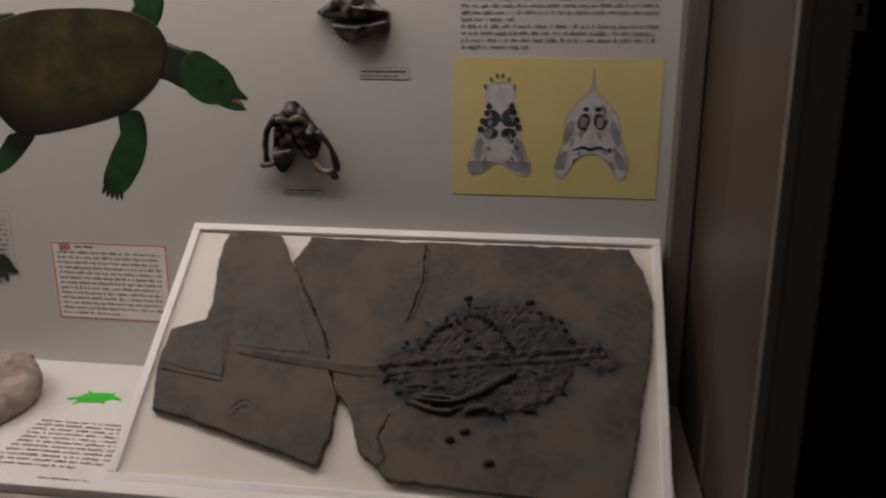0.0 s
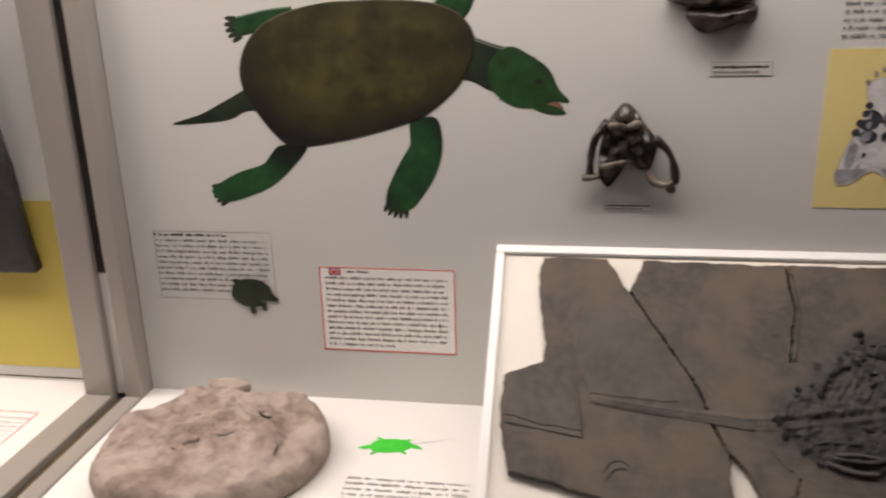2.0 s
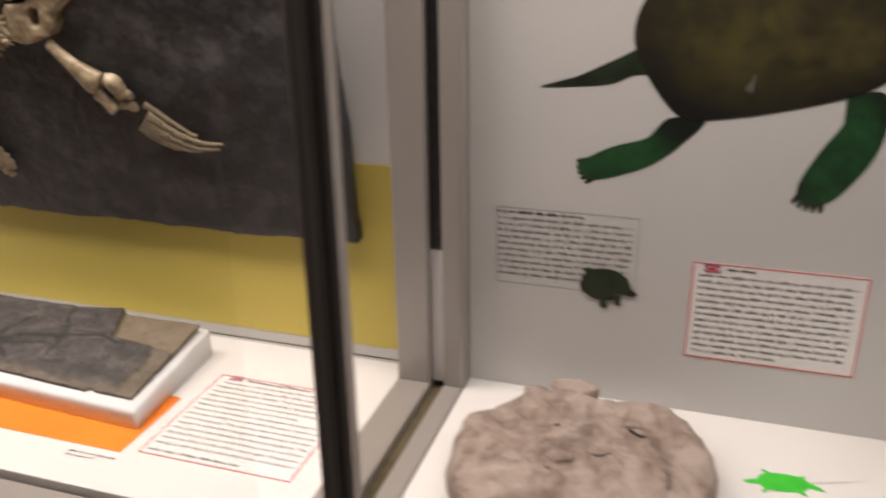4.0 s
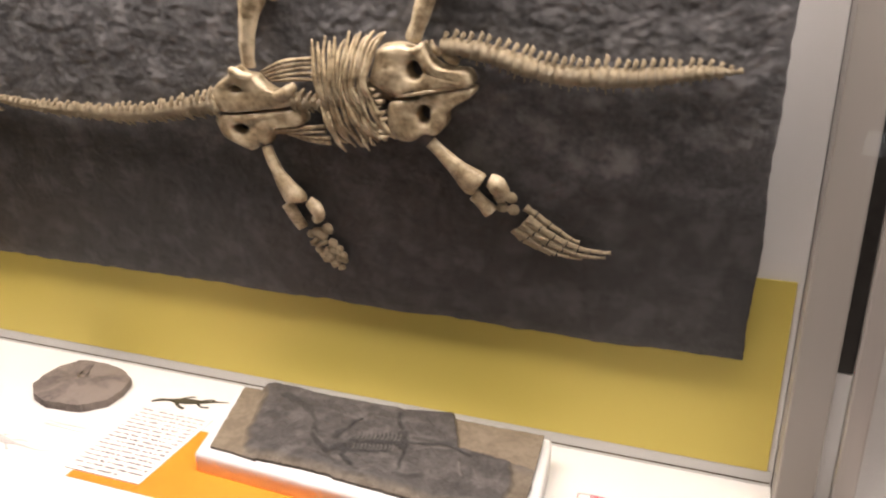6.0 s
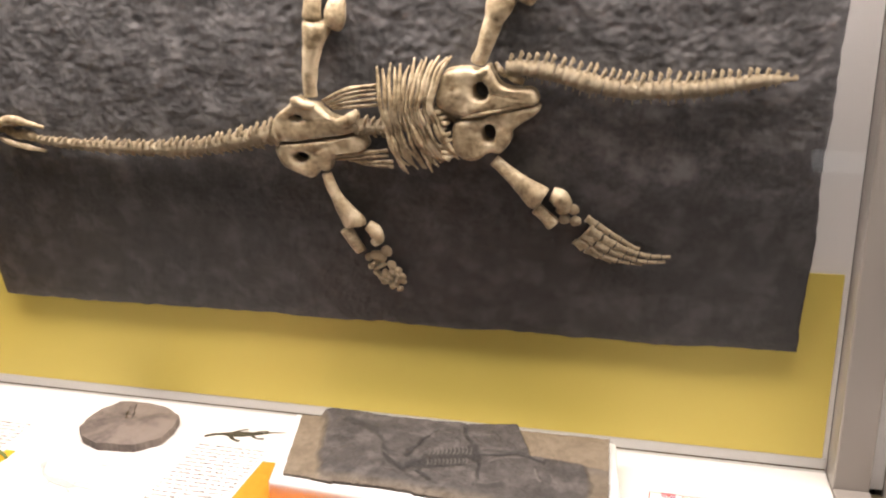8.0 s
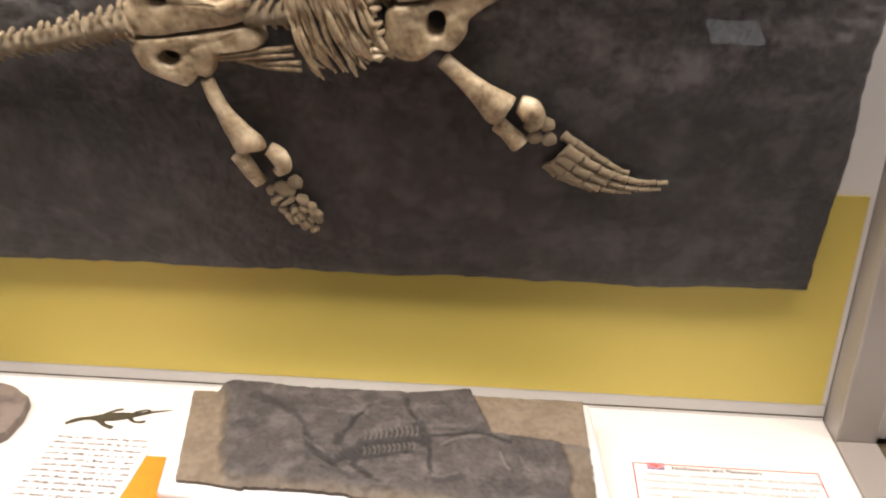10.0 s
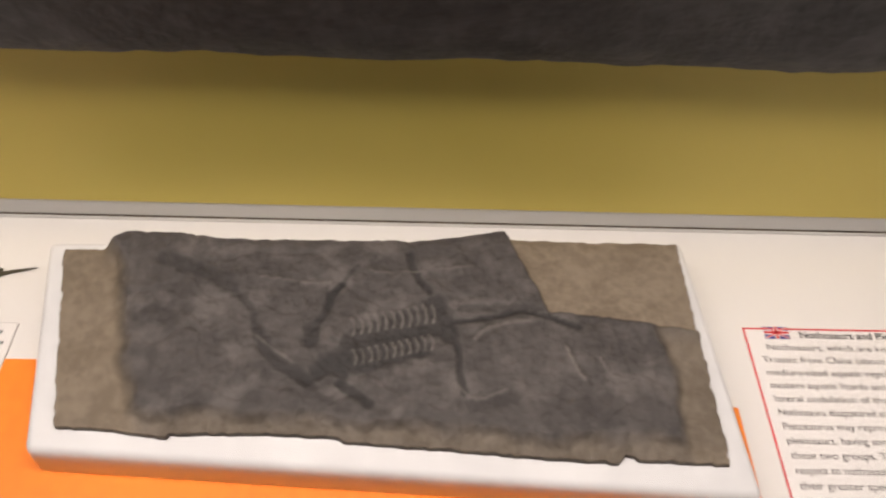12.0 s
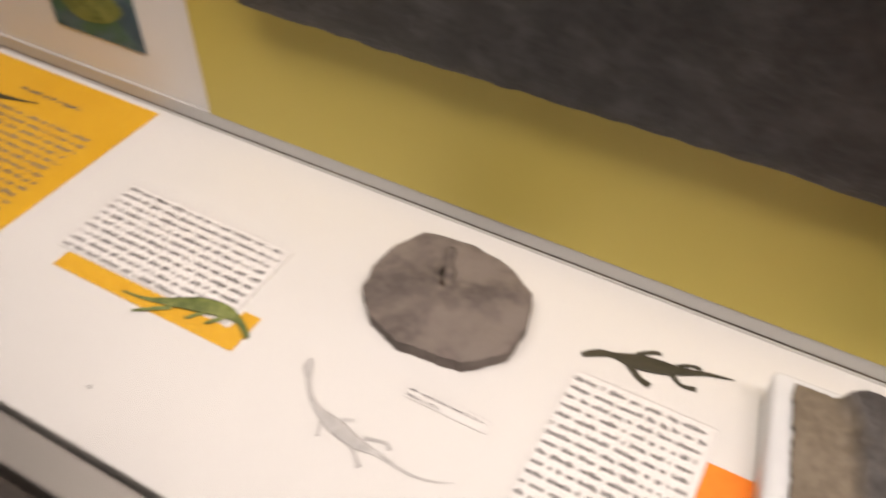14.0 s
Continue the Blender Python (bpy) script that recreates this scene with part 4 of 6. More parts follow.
for i in range(9):
    q = rs.random()
    lump("bone_knob", sk, (q - 0.55) * 0.055, 0.034 - abs(q - 0.5) * 0.09 - rs.random() * 0.02, 0.022 + rs.random() * 0.006, rs.uniform(.005, .010), rs.uniform(.004, .007), rs.uniform(.002, .004), rs.uniform(0, 180), KNOB)
part("pin", tube(bmesh.new(), [(0.02, 0.0, 0.002, 0.002), (0.021, 0.001, 0.006, 0.002)], 1.0), METAL, sk)

sb = thing("skull_cast", wall_at(0.828, 1.484), "dark brown side view skull cast on the wall", "skull cast", "skull casts")
part("skull", dome(bmesh.new(), curve_points([(-0.054, 0.0), (-0.040, 0.012), (-0.020, 0.028), (0.0, 0.033), (0.020, 0.028), (0.036, 0.012), (0.053, 0.002), (0.036, -0.006), (0.0, -0.009), (-0.030, -0.008)][::-1], 5, True), 0.0, 0.014, 0.018, 0.012, 60), SKULLWORN, sb, "worn brown upper skull", smooth=True)
part("lower_jaw", dome(bmesh.new(), curve_points([(-0.032, -0.014), (0.0, -0.012), (0.030, -0.010), (0.052, -0.008), (0.050, -0.028), (0.030, -0.030), (0.0, -0.040), (-0.018, -0.036)][::-1], 5, True), 0.0, 0.012, 0.016, 0.008, 60), SKULLDARK, sb, "dark lower jaw", smooth=True)
# black patches stand in for the shade inside the skull openings
for x, y, r in ((-0.022, 0.012, 0.006), (0.012, 0.016, 0.009)):
    part("socket_shade", dome(bmesh.new(), [(x + r * math.cos(a / 6 * math.pi), y + r * math.sin(a / 6 * math.pi)) for a in range(12)], 0.020, 0.031, 0.001), GASKET, sb, "dark patch standing in for the shade in an opening")

# skull drawings on pale yellow
dr = thing("skull_drawing_panel", wall_at(0.973, 1.4215), "pale yellow print with two grey reptile skull drawings", "wall print")
part("sheet", boxed(0, 0.302, -0.203, 0, 0.0, 0.0008), PALEYELLOW, dr, "pale yellow sheet")


def inked(name, pts, material, h, label="", per=5):
    bm = bmesh.new()
    pts = [((x - 0.080) * 0.93 + 0.070, (y + 0.020) * 0.92 - 0.025) if x < 0.145 else ((x - 0.218) * 0.97 + 0.2055, (y + 0.012) * 0.90 - 0.013) for x, y in pts]
    vs = [bm.verts.new((x, y, h)) for x, y in curve_points(pts, per, True)]
    f = bm.faces.new(vs)
    bm.normal_update()
    if f.normal.z < 0:
        f.normal_flip()
    bmesh.ops.triangulate(bm, faces=[f])
    ob = part(name, bm, material, dr, label)
    if material is not DRAWDARK:
        q = curve_points(pts, per, True)
        part("ink_line", tube(bmesh.new(), [(x, y, h + 0.0002, 0.00045) for x, y in q + q[:1]], 0.2, 1, 5, rough=0.6), DRAWMID, dr)
    return ob


def spot(name, x, y, a, b, material, h, spin=0.0):
    c, s = math.cos(math.radians(spin)), math.sin(math.radians(spin))
    return inked(name, [(x + a * math.cos(k) * c - b * math.sin(k) * s, y + a * math.cos(k) * s + b * math.sin(k) * c) for k in [i * math.pi / 5 for i in range(10)]], material, h, "", 2)


inked("skull_drawing", [(0.080, -0.031), (0.060, -0.038), (0.058, -0.054), (0.064, -0.072), (0.052, -0.100), (0.036, -0.140), (0.031, -0.176), (0.050, -0.178), (0.078, -0.160), (0.108, -0.178), (0.128, -0.176), (0.122, -0.140), (0.108, -0.100), (0.096, -0.072), (0.102, -0.054), (0.100, -0.038)], DRAWPALE, 0.0012, "grey skull drawing from below")
for x, y, a, b, r in ((0.074, -0.084, 0.013, 0.006, -40), (0.094, -0.078, 0.013, 0.006, 40), (0.066, -0.095, 0.0125, 0.0085, 8), (0.096, -0.093, 0.0125, 0.0085, -8), (0.066, -0.112, 0.0125, 0.0090, 0), (0.095, -0.112, 0.0125, 0.0090, 0), (0.050, -0.106, 0.0055, 0.0055, 0), (0.110, -0.102, 0.0055, 0.0055, 0), (0.054, -0.093, 0.0055, 0.0055, 0), (0.107, -0.090, 0.0055, 0.0055, 0), (0.060, -0.080, 0.0050, 0.0050, 0), (0.103, -0.078, 0.0050, 0.0050, 0), (0.063, -0.069, 0.0050, 0.0050, 0), (0.099, -0.068, 0.0050, 0.0050, 0)):
    spot("tooth_plate", x, y, a, b, DRAWDARK, 0.0015, r)
for x, y in ((0.047, -0.138), (0.114, -0.138)):
    spot("opening", x, y, 0.006, 0.018, DRAWMID, 0.0015, -12 if x < 0.1 else 12)
for i in range(6):
    spot("tooth", 0.057 + 0.0092 * i, -0.020 - 0.0028 * (i - 2.5) ** 2, 0.0026, 0.0036, DRAWDARK, 0.0015)
    spot("tooth_light", 0.057 + 0.0092 * i, -0.020 - 0.0028 * (i - 2.5) ** 2, 0.0012, 0.0016, DRAWPALE, 0.0018)
for s in (-1, 1):
    inked("jaw_corner", [(0.080 + s * 0.010, -0.158), (0.080 + s * 0.030, -0.158), (0.080 + s * 0.050, -0.160), (0.080 + s * 0.046, -0.176), (0.080 + s * 0.028, -0.172)], DRAWMID, 0.0014)
inked("skull_drawing", [(0.217, -0.012), (0.214, -0.046), (0.200, -0.062), (0.180, -0.092), (0.176, -0.130), (0.164, -0.172), (0.176, -0.192), (0.196, -0.160), (0.218, -0.150), (0.240, -0.160), (0.262, -0.192), (0.275, -0.170), (0.262, -0.130), (0.256, -0.092), (0.236, -0.064), (0.221, -0.046)], DRAWPALE, 0.0012, "grey skull drawing from above")
for x, y, a, b, r in ((0.205, -0.098, 0.009, 0.014, -15), (0.229, -0.098, 0.009, 0.014, 15), (0.183, -0.116, 0.006, 0.020, -15), (0.253, -0.116, 0.006, 0.020, 15), (0.208, -0.078, 0.005, 0.004, 0), (0.226, -0.078, 0.005, 0.004, 0)):
    spot("opening", x, y, a, b, DRAWDARK if abs(x - 0.217) < 0.02 else DRAWMID, 0.0015, r)
for x, y in ((0.205, -0.099), (0.229, -0.099)):
    spot("socket_wash", x, y, 0.005, 0.009, DRAWMID, 0.0018)
rr = random.Random(77)
for i in range(70):
    s = rr.choice((-1, 1))
    x, y = (0.080 + s * rr.uniform(0.012, 0.042), rr.uniform(-0.172, -0.075)) if i % 2 else (0.218 + s * rr.uniform(0.008, 0.048), rr.uniform(-0.175, -0.055))
    if i % 2 and abs(x - 0.080) > 0.012 + (-0.06 - y) * 0.34 or not i % 2 and abs(x - 0.218) > 0.008 + (-0.045 - y) * 0.36:
        continue
    spot("hatching", x, y, rr.uniform(0.001, 0.003), rr.uniform(0.003, 0.008), rr.choice((DRAWMID, DRAWMID, DRAWDARK)), 0.0019, s * rr.uniform(5, 40))
inked("back_edge", [(0.190, -0.146), (0.204, -0.137), (0.217, -0.141), (0.230, -0.137), (0.246, -0.146), (0.230, -0.143), (0.217, -0.146), (0.204, -0.143)], DRAWDARK, 0.0015)
for s in (-1, 1):
    inked("cheek", [(0.218 + s * 0.036, -0.146), (0.218 + s * 0.052, -0.160), (0.218 + s * 0.052, -0.176), (0.218 + s * 0.040, -0.170)], DRAWMID, 0.0014)

# pinkish rock lying on the floor
bm = bmesh.new()
prof = curve_points([(-0.160, -0.02), (-0.153, 0.042), (-0.112, 0.092), (-0.064, 0.126), (-0.014, 0.142), (0.018, 0.130), (0.070, 0.130), (0.120, 0.096), (0.156, 0.03), (0.152, -0.04), (0.118, -0.10), (0.05, -0.148), (-0.03, -0.16), (-0.105, -0.13), (-0.148, -0.08)][::-1], 12, True)
loops = []
for s, k in [(0.95, 0.0), (1.0, 0.006), (1.01, 0.014), (1.0, 0.022), (0.98, 0.030), (0.95, 0.036)] + [(0.92 - 0.035 * i, 0.039 + 0.016 * (1 - (1 - i / 25) ** 2)) for i in range(26)]:
    loop = []
    for x, y in prof:
        px, py = x * s * 0.957, y * s * 0.957
        wob = 0.016 * noise.noise((px * 13, py * 13, k * 20)) + 0.012 * (0.35 - abs(noise.noise((px * 24, py * 30, k * 25 + 5)))) + 0.006 * noise.noise((px * 60, py * 60, k * 40)) + 0.003 * noise.noise((px * 130, py * 130, 2))
        if k == 0:
            loop.append(bm.verts.new((px, py, 0)))
        else:
            loop.append(bm.verts.new((px * (1 + wob * 1.6), py * (1 + wob * 1.6), max(0.002, k + wob * (0.2 + k * 14)))))
    loops.append(loop)
for a, b in zip(loops, loops[1:]):
    for k in range(len(a)):
        bm.faces.new((a[k], a[(k + 1) % len(a)], b[(k + 1) % len(a)], b[k]))
bm.faces.new(loops[-1])
solid("rock", bm, ROCKPINK, floor_at(0.192, -0.186), "rounded pinkish grey limestone block lying on the floor board", "rock", smooth=True)
rock = bpy.data.objects["rock"]
for x, y, rx, ry, z, sp in ((-0.030, 0.122, 0.032, 0.015, 0.051, -12), (0.075, 0.106, 0.022, 0.011, 0.044, -15), (-0.075, 0.105, 0.018, 0.010, 0.046, 8), (-0.02, -0.04, 0.016, 0.010, 0.0555, 8), (0.055, 0.055, 0.012, 0.008, 0.050, 10)):
    o = [(x + rx * math.cos(k / 9 * math.pi) * (1 + 0.15 * noise.noise((k, x * 50, 0))), y + ry * math.sin(k / 9 * math.pi)) for k in range(18)]
    part("flake", dome(bmesh.new(), o, z - 0.012, z, 0.003, 0.002, 80), ROCKPINK, rock, smooth=True)
for pts in (((-0.07, 0.012, 0.047), (-0.045, 0.018, 0.051), (-0.02, 0.032, 0.052)), ((-0.10, -0.06, 0.046), (-0.085, -0.045, 0.048), (-0.06, -0.052, 0.050)), ((-0.05, -0.075, 0.048), (-0.035, -0.06, 0.050), (-0.02, -0.065, 0.051)), ((0.05, 0.04, 0.051), (0.062, 0.030, 0.051), (0.070, 0.032, 0.05)), ((0.085, -0.02, 0.049), (0.1, -0.03, 0.047), (0.102, -0.05, 0.045)), ((0.0, -0.02, 0.053), (0.02, -0.028, 0.053), (0.035, -0.018, 0.053))):
    part("crack", tube(bmesh.new(), [(*p, 0.0012) for p in pts], 1.6, 5, 5, rough=0.7), CRACK, rock)

# bright green silhouette and text on the floor
gs = thing("green_silhouette", floor_at(0, 0), "bright green reptile silhouette printed on the floor board", "floor print")
part("body", dome(bmesh.new(), curve_points([(0.392, -0.130), (0.400, -0.116), (0.424, -0.110), (0.444, -0.114), (0.452, -0.126), (0.440, -0.140), (0.416, -0.146), (0.398, -0.142)][::-1], 4, True), 0.0003, 0.0008, 0.0003), LIME, gs)
for pts in (((0.448, -0.124, 0.005), (0.458, -0.128, 0.004), (0.466, -0.132, 0.0015)), ((0.395, -0.132, 0.005), (0.384, -0.136, 0.004), (0.377, -0.137, 0.001)), ((0.406, -0.114, 0.003), (0.398, -0.108, 0.002)), ((0.440, -0.114, 0.003), (0.446, -0.108, 0.002)), ((0.404, -0.144, 0.003), (0.398, -0.152, 0.002)), ((0.438, -0.140, 0.003), (0.446, -0.146, 0.002)), ((0.452, -0.120, 0.001), (0.48, -0.110, 0.0007), (0.509, -0.098, 0.0004))):
    flat_tube("limb", pts, LIME if len(pts) < 3 or pts[0][2] > 0.002 else PALEGREY, "", 0.0006, 0.1, gs, 4)
ft = thing("text_panel", floor_at(0.382, -0.203), "grey printed text block on the white floor board", "text panel")
part("text", print_lines(0.164, 0.0, 0.0118, 11, 51, 0.0, 0.8), INK, ft, kind_of_text)
fl = thing("caption_label", floor_at(0.472, -0.352), "faint printed caption on the white floor board", "label")
part("text", print_lines(0.075, 0.0, 0.008, 1, 53, 0.0, 1.0), BOLDINK, fl)

# ---- things: long showcase ----
cast = thing("skeleton_cast", SLAB, "tan long-necked reptile skeleton cast on a dark rock slab", "fossil cast")
X0, X1, Z1 = -0.645, 0.661, 0.80
bm = bmesh.new()
NX, NZ = 420, 260
grid = []
for j in range(NZ + 1):
    row = []
    for i in range(NX + 1):
        u, v = i / NX, j / NZ
        x, y = X0 + (X1 - X0) * u, Z1 * v
        if i in (0, NX):
            x += 0.004 * noise.noise((1.0 + i, y * 9, 0)) + 0.0015 * noise.noise((1.0 + i, y * 60, 0))
        if j in (0, NZ):
            y += 0.005 * noise.noise((x * 9, j + 0.5, 0)) + 0.0025 * noise.noise((x * 45, j + 0.5, 0))
        edge = min(min(u, 1 - u) * (X1 - X0), min(v, 1 - v) * Z1)
        h = 0.0025 * noise.noise((x * 7, y * 11, 2)) + 0.0014 * noise.noise((x * 24, y * 36, 5)) * (0.5 + 0.4 * v) + 0.0013 * noise.noise((x * 62, y * 84, 7)) * (0.4 + 0.5 * v) + 0.0013 * noise.noise((x * 120, y * 140, 11)) * (0.4 + 0.8 * v) + (0.0012 * (0.28 - abs(noise.noise((x * 40, y * 50, 13)))) + 0.0017 * (0.28 - abs(noise.noise((x * 95, y * 115, 17))))) * max(0.0, min(1.0, (y - 0.27) / 0.06)) - 0.004 * max(0, 1 - edge / 0.02) ** 2
        row.append(bm.verts.new((x, y, h)))
    grid.append(row)
for j in range(NZ):
    for i in range(NX):
        bm.faces.new((grid[j][i], grid[j][i + 1], grid[j + 1][i + 1], grid[j + 1][i]))
rim = [grid[0][i] for i in range(NX + 1)] + [grid[j][NX] for j in range(1, NZ + 1)] + [grid[NZ][i] for i in range(NX - 1, -1, -1)] + [grid[j][0] for j in range(NZ - 1, 0, -1)]
back = [bm.verts.new((v.co.x, v.co.y, -0.022)) for v in rim]
for k in range(len(rim)):
    bm.faces.new((rim[k - 1], back[k - 1], back[k], rim[k]))
bm.faces.new(back[::-1])
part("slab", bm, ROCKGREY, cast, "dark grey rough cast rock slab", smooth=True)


def S(x, z):
    """Slab coordinates of a place given upright, carried back onto the leaning face."""
    d = 0.027 - 0.10 * (z - 1.093)
    x, z = x + d * (x + 0.38) / 1.05, z + d * (z - 1.60) / 1.05
    return x + 0.82, (z - 1.093) / 0.987


def bone(name, pts, flat=0.8, label="", sides=9, rough=0.12, per=5):
    q = [(*S(a, b), h, r) for a, b, h, r in pts]
    return part(name, tube(bmesh.new(), q, flat, per, sides, rough=rough), BONE, cast, label, smooth=True)


VERT = bpy.data.meshes.new("vertebra")
bm = bmesh.new()
tube(bm, [(-0.5, 0, 0, 0.52), (-0.42, 0, 0, 0.6), (-0.1, 0, 0, 0.46), (0.25, 0, 0, 0.48), (0.42, 0, 0, 0.6), (0.5, 0, 0, 0.52)], 1.0, 1, 10)
tube(bm, [(0.0, 0.3, 0.35, 0.22), (0.2, 0.65, 0.35, 0.2), (0.5, 0.85, 0.25, 0.12)], 0.8, 2, 6)
tube(bm, [(0.0, -0.3, 0.3, 0.2), (0.1, -0.6, 0.2, 0.16), (0.3, -0.78, 0.05, 0.08)], 0.8, 2, 6)
bm.to_mesh(VERT)
bm.free()
VERT.materials.append(BONE)
VERT.polygons.foreach_set("use_smooth", [True] * len(VERT.polygons))
TAILVERT = bpy.data.meshes.new("vertebra")
bm = bmesh.new()
tube(bm, [(-0.5, 0, 0, 0.5), (-0.42, 0, 0, 0.62), (0.0, 0, 0, 0.52), (0.42, 0, 0, 0.62), (0.5, 0, 0, 0.5)], 1.0, 1, 10)
tube(bm, [(0.0, 0.4, 0.1, 0.22), (0.1, 0.75, 0.1, 0.2), (0.3, 1.0, -0.1, 0.28), (0.35, 1.08, -0.1, 0.18)], 0.6, 2, 6)
tube(bm, [(0.0, -0.4, 0.2, 0.12), (0.1, -0.85, 0.05, 0.08)], 0.8, 2, 6)
bm.to_mesh(TAILVERT)
bm.free()
TAILVERT.materials.append(BONE)
TAILVERT.polygons.foreach_set("use_smooth", [True] * len(TAILVERT.polygons))


def column(me, pts, count, seed, spin_jitter=5):
    """Vertebrae along a curve of (x, y, height, radius) on the slab's face."""
    rng = random.Random(seed)
    q = curve_points(pts, 24)
    steps = [0.0]
    for a, b in zip(q, q[1:]):
        steps.append(steps[-1] + float(np.linalg.norm(b[:2] - a[:2])))
    for i in range(count):
        d = steps[-1] * (i + 0.5) / count
        k = min(range(len(steps)), key=lambda n: abs(steps[n] - d))
        k = max(1, min(k, len(q) - 2))
        t = q[k + 1][:2] - q[k - 1][:2]
        L = steps[-1] / count
        x, y = q[k][0], q[k][1]
        r = q[k][3] * rng.uniform(0.93, 1.07)
        part_of("vertebra", me, cast, pose(x, y, q[k][2], rng.uniform(-12, 12), 0, math.degrees(math.atan2(t[1], t[0])) + rng.uniform(-spin_jitter, spin_jitter)) @ Matrix.Diagonal((L * rng.uniform(0.96, 1.08), r * rng.uniform(1.85, 2.35), r * rng.uniform(1.8, 2.1), 1)))


column(VERT, [(-0.480, 0.2945, 0.012, 0.0048), (-0.422, 0.2888, 0.013, 0.0060), (-0.3667, 0.2867, 0.014, 0.0070), (-0.3016, 0.2859, 0.015, 0.0080), (-0.2379, 0.2871, 0.016, 0.0088), (-0.175, 0.2938, 0.016, 0.0096), (-0.1233, 0.3043, 0.017, 0.0100), (-0.0700, 0.3154, 0.017, 0.0104)], 36, 61)
column(VERT, [(0.046, 0.3240, 0.012, 0.0095), (0.088, 0.3255, 0.014, 0.0095), (0.140, 0.338, 0.012, 0.0095), (0.200, 0.350, 0.010, 0.009)], 14, 62)
column(TAILVERT, [(0.262, 0.4075, 0.012, 0.0080), (0.2885, 0.4072, 0.014, 0.0090), (0.3319, 0.4000, 0.016, 0.0096), (0.3723, 0.3883, 0.017, 0.0102), (0.4168, 0.3806, 0.017, 0.0104), (0.4551, 0.3808, 0.017, 0.0100), (0.4974, 0.3817, 0.016, 0.0092), (0.5338, 0.3863, 0.015, 0.0084), (0.5691, 0.3917, 0.014, 0.0068), (0.5975, 0.3933, 0.011, 0.0036), (0.6149, 0.3933, 0.008, 0.0014)], 34, 63)

# skull
def bone_at(name, pts, flat=0.8, label="", sides=9, rough=0.12, per=5):
    """A bone along points (x, y, height, radius) on the slab's face."""
    return part(name, tube(bmesh.new(), pts, flat, per, sides, rough=rough), BONE, cast, label, smooth=True)


bone_at("skull_roof", [(-0.5900, 0.3105, 0.008, 0.003), (-0.5526, 0.3165, 0.012, 0.0058), (-0.5199, 0.3255, 0.014, 0.0072), (-0.4930, 0.3205, 0.013, 0.0058), (-0.4663, 0.3129, 0.010, 0.0035)], 0.9, "narrow pointed skull", rough=0.5)
bone_at("lower_jaw", [(-0.5880, 0.3085, 0.009, 0.003), (-0.5581, 0.2998, 0.012, 0.0046), (-0.5266, 0.2868, 0.013, 0.0052), (-0.4719, 0.2745, 0.010, 0.0035)], 0.9, rough=0.5)
bone_at("palate", [(-0.5650, 0.3085, 0.006, 0.004), (-0.5350, 0.3060, 0.007, 0.009), (-0.5047, 0.3010, 0.009, 0.010), (-0.4780, 0.2950, 0.010, 0.006)], 0.5, rough=0.6)
# black ovals put the shade of the hollows onto the bone
for x, y, r in ((-0.5360, 0.3205, 0.0046), (-0.5080, 0.3130, 0.0052), (-0.5420, 0.3010, 0.0036)):
    part("opening_shade", dome(bmesh.new(), [(x + r * math.cos(a / 6 * math.pi), y + r * 0.5 * math.sin(a / 6 * math.pi)) for a in range(12)], 0.010, 0.0185, 0.0005), GASKET, cast)


def bone_plate(name, pts, hole, h, label=""):
    o = [tuple(p) for p in curve_points(pts, 5, True)]
    return part(name, ring_plate(bmesh.new(), o, hole, h), BONE, cast, label, smooth=True)


bone_plate("shoulder_plate", [(-0.0779, 0.3269), (-0.0682, 0.3405), (-0.0482, 0.3546), (-0.0355, 0.3662), (-0.0235, 0.3590), (-0.0050, 0.3562), (0.0016, 0.3485), (0.0154, 0.3385), (0.0350, 0.3345), (0.0500, 0.3310), (0.0560, 0.3264), (0.0509, 0.3218), (0.0328, 0.3134), (-0.0031, 0.3080), (-0.0397, 0.3024), (-0.0606, 0.3014), (-0.0753, 0.3084)][::-1], (-0.0378, 0.3375, 0.0080, 0.0046), 0.021, "broad tan shoulder plate")
bone_plate("shoulder_plate", [(-0.0744, 0.2960), (-0.0399, 0.3000), (-0.0033, 0.3050), (0.0325, 0.3104), (0.0526, 0.3128), (0.0626, 0.3034), (0.0605, 0.2930), (0.0452, 0.2890), (0.0253, 0.2885), (0.0089, 0.2774), (0.0018, 0.2593), (-0.0110, 0.2608), (-0.0244, 0.2480), (-0.0456, 0.2554), (-0.0656, 0.2640), (-0.0750, 0.2810)][::-1], (-0.0389, 0.2792, 0.0105, 0.0078), 0.020, "broad tan shoulder plate")
bone_plate("pelvis_plate", [(0.1787, 0.4019), (0.1946, 0.4070), (0.2123, 0.4078), (0.2275, 0.4042), (0.2386, 0.4112), (0.2449, 0.4008), (0.2546, 0.3862), (0.2727, 0.3798), (0.2941, 0.3797), (0.3027, 0.3694), (0.3006, 0.3610), (0.2812, 0.3588), (0.2594, 0.3550), (0.2328, 0.3502), (0.2240, 0.3514), (0.2103, 0.3456), (0.1922, 0.3449), (0.1742, 0.3529), (0.1655, 0.3614), (0.1711, 0.3840)][::-1], (0.2278, 0.3782, 0.0100, 0.0125), 0.024, "broad tan pelvic plate with a round opening")
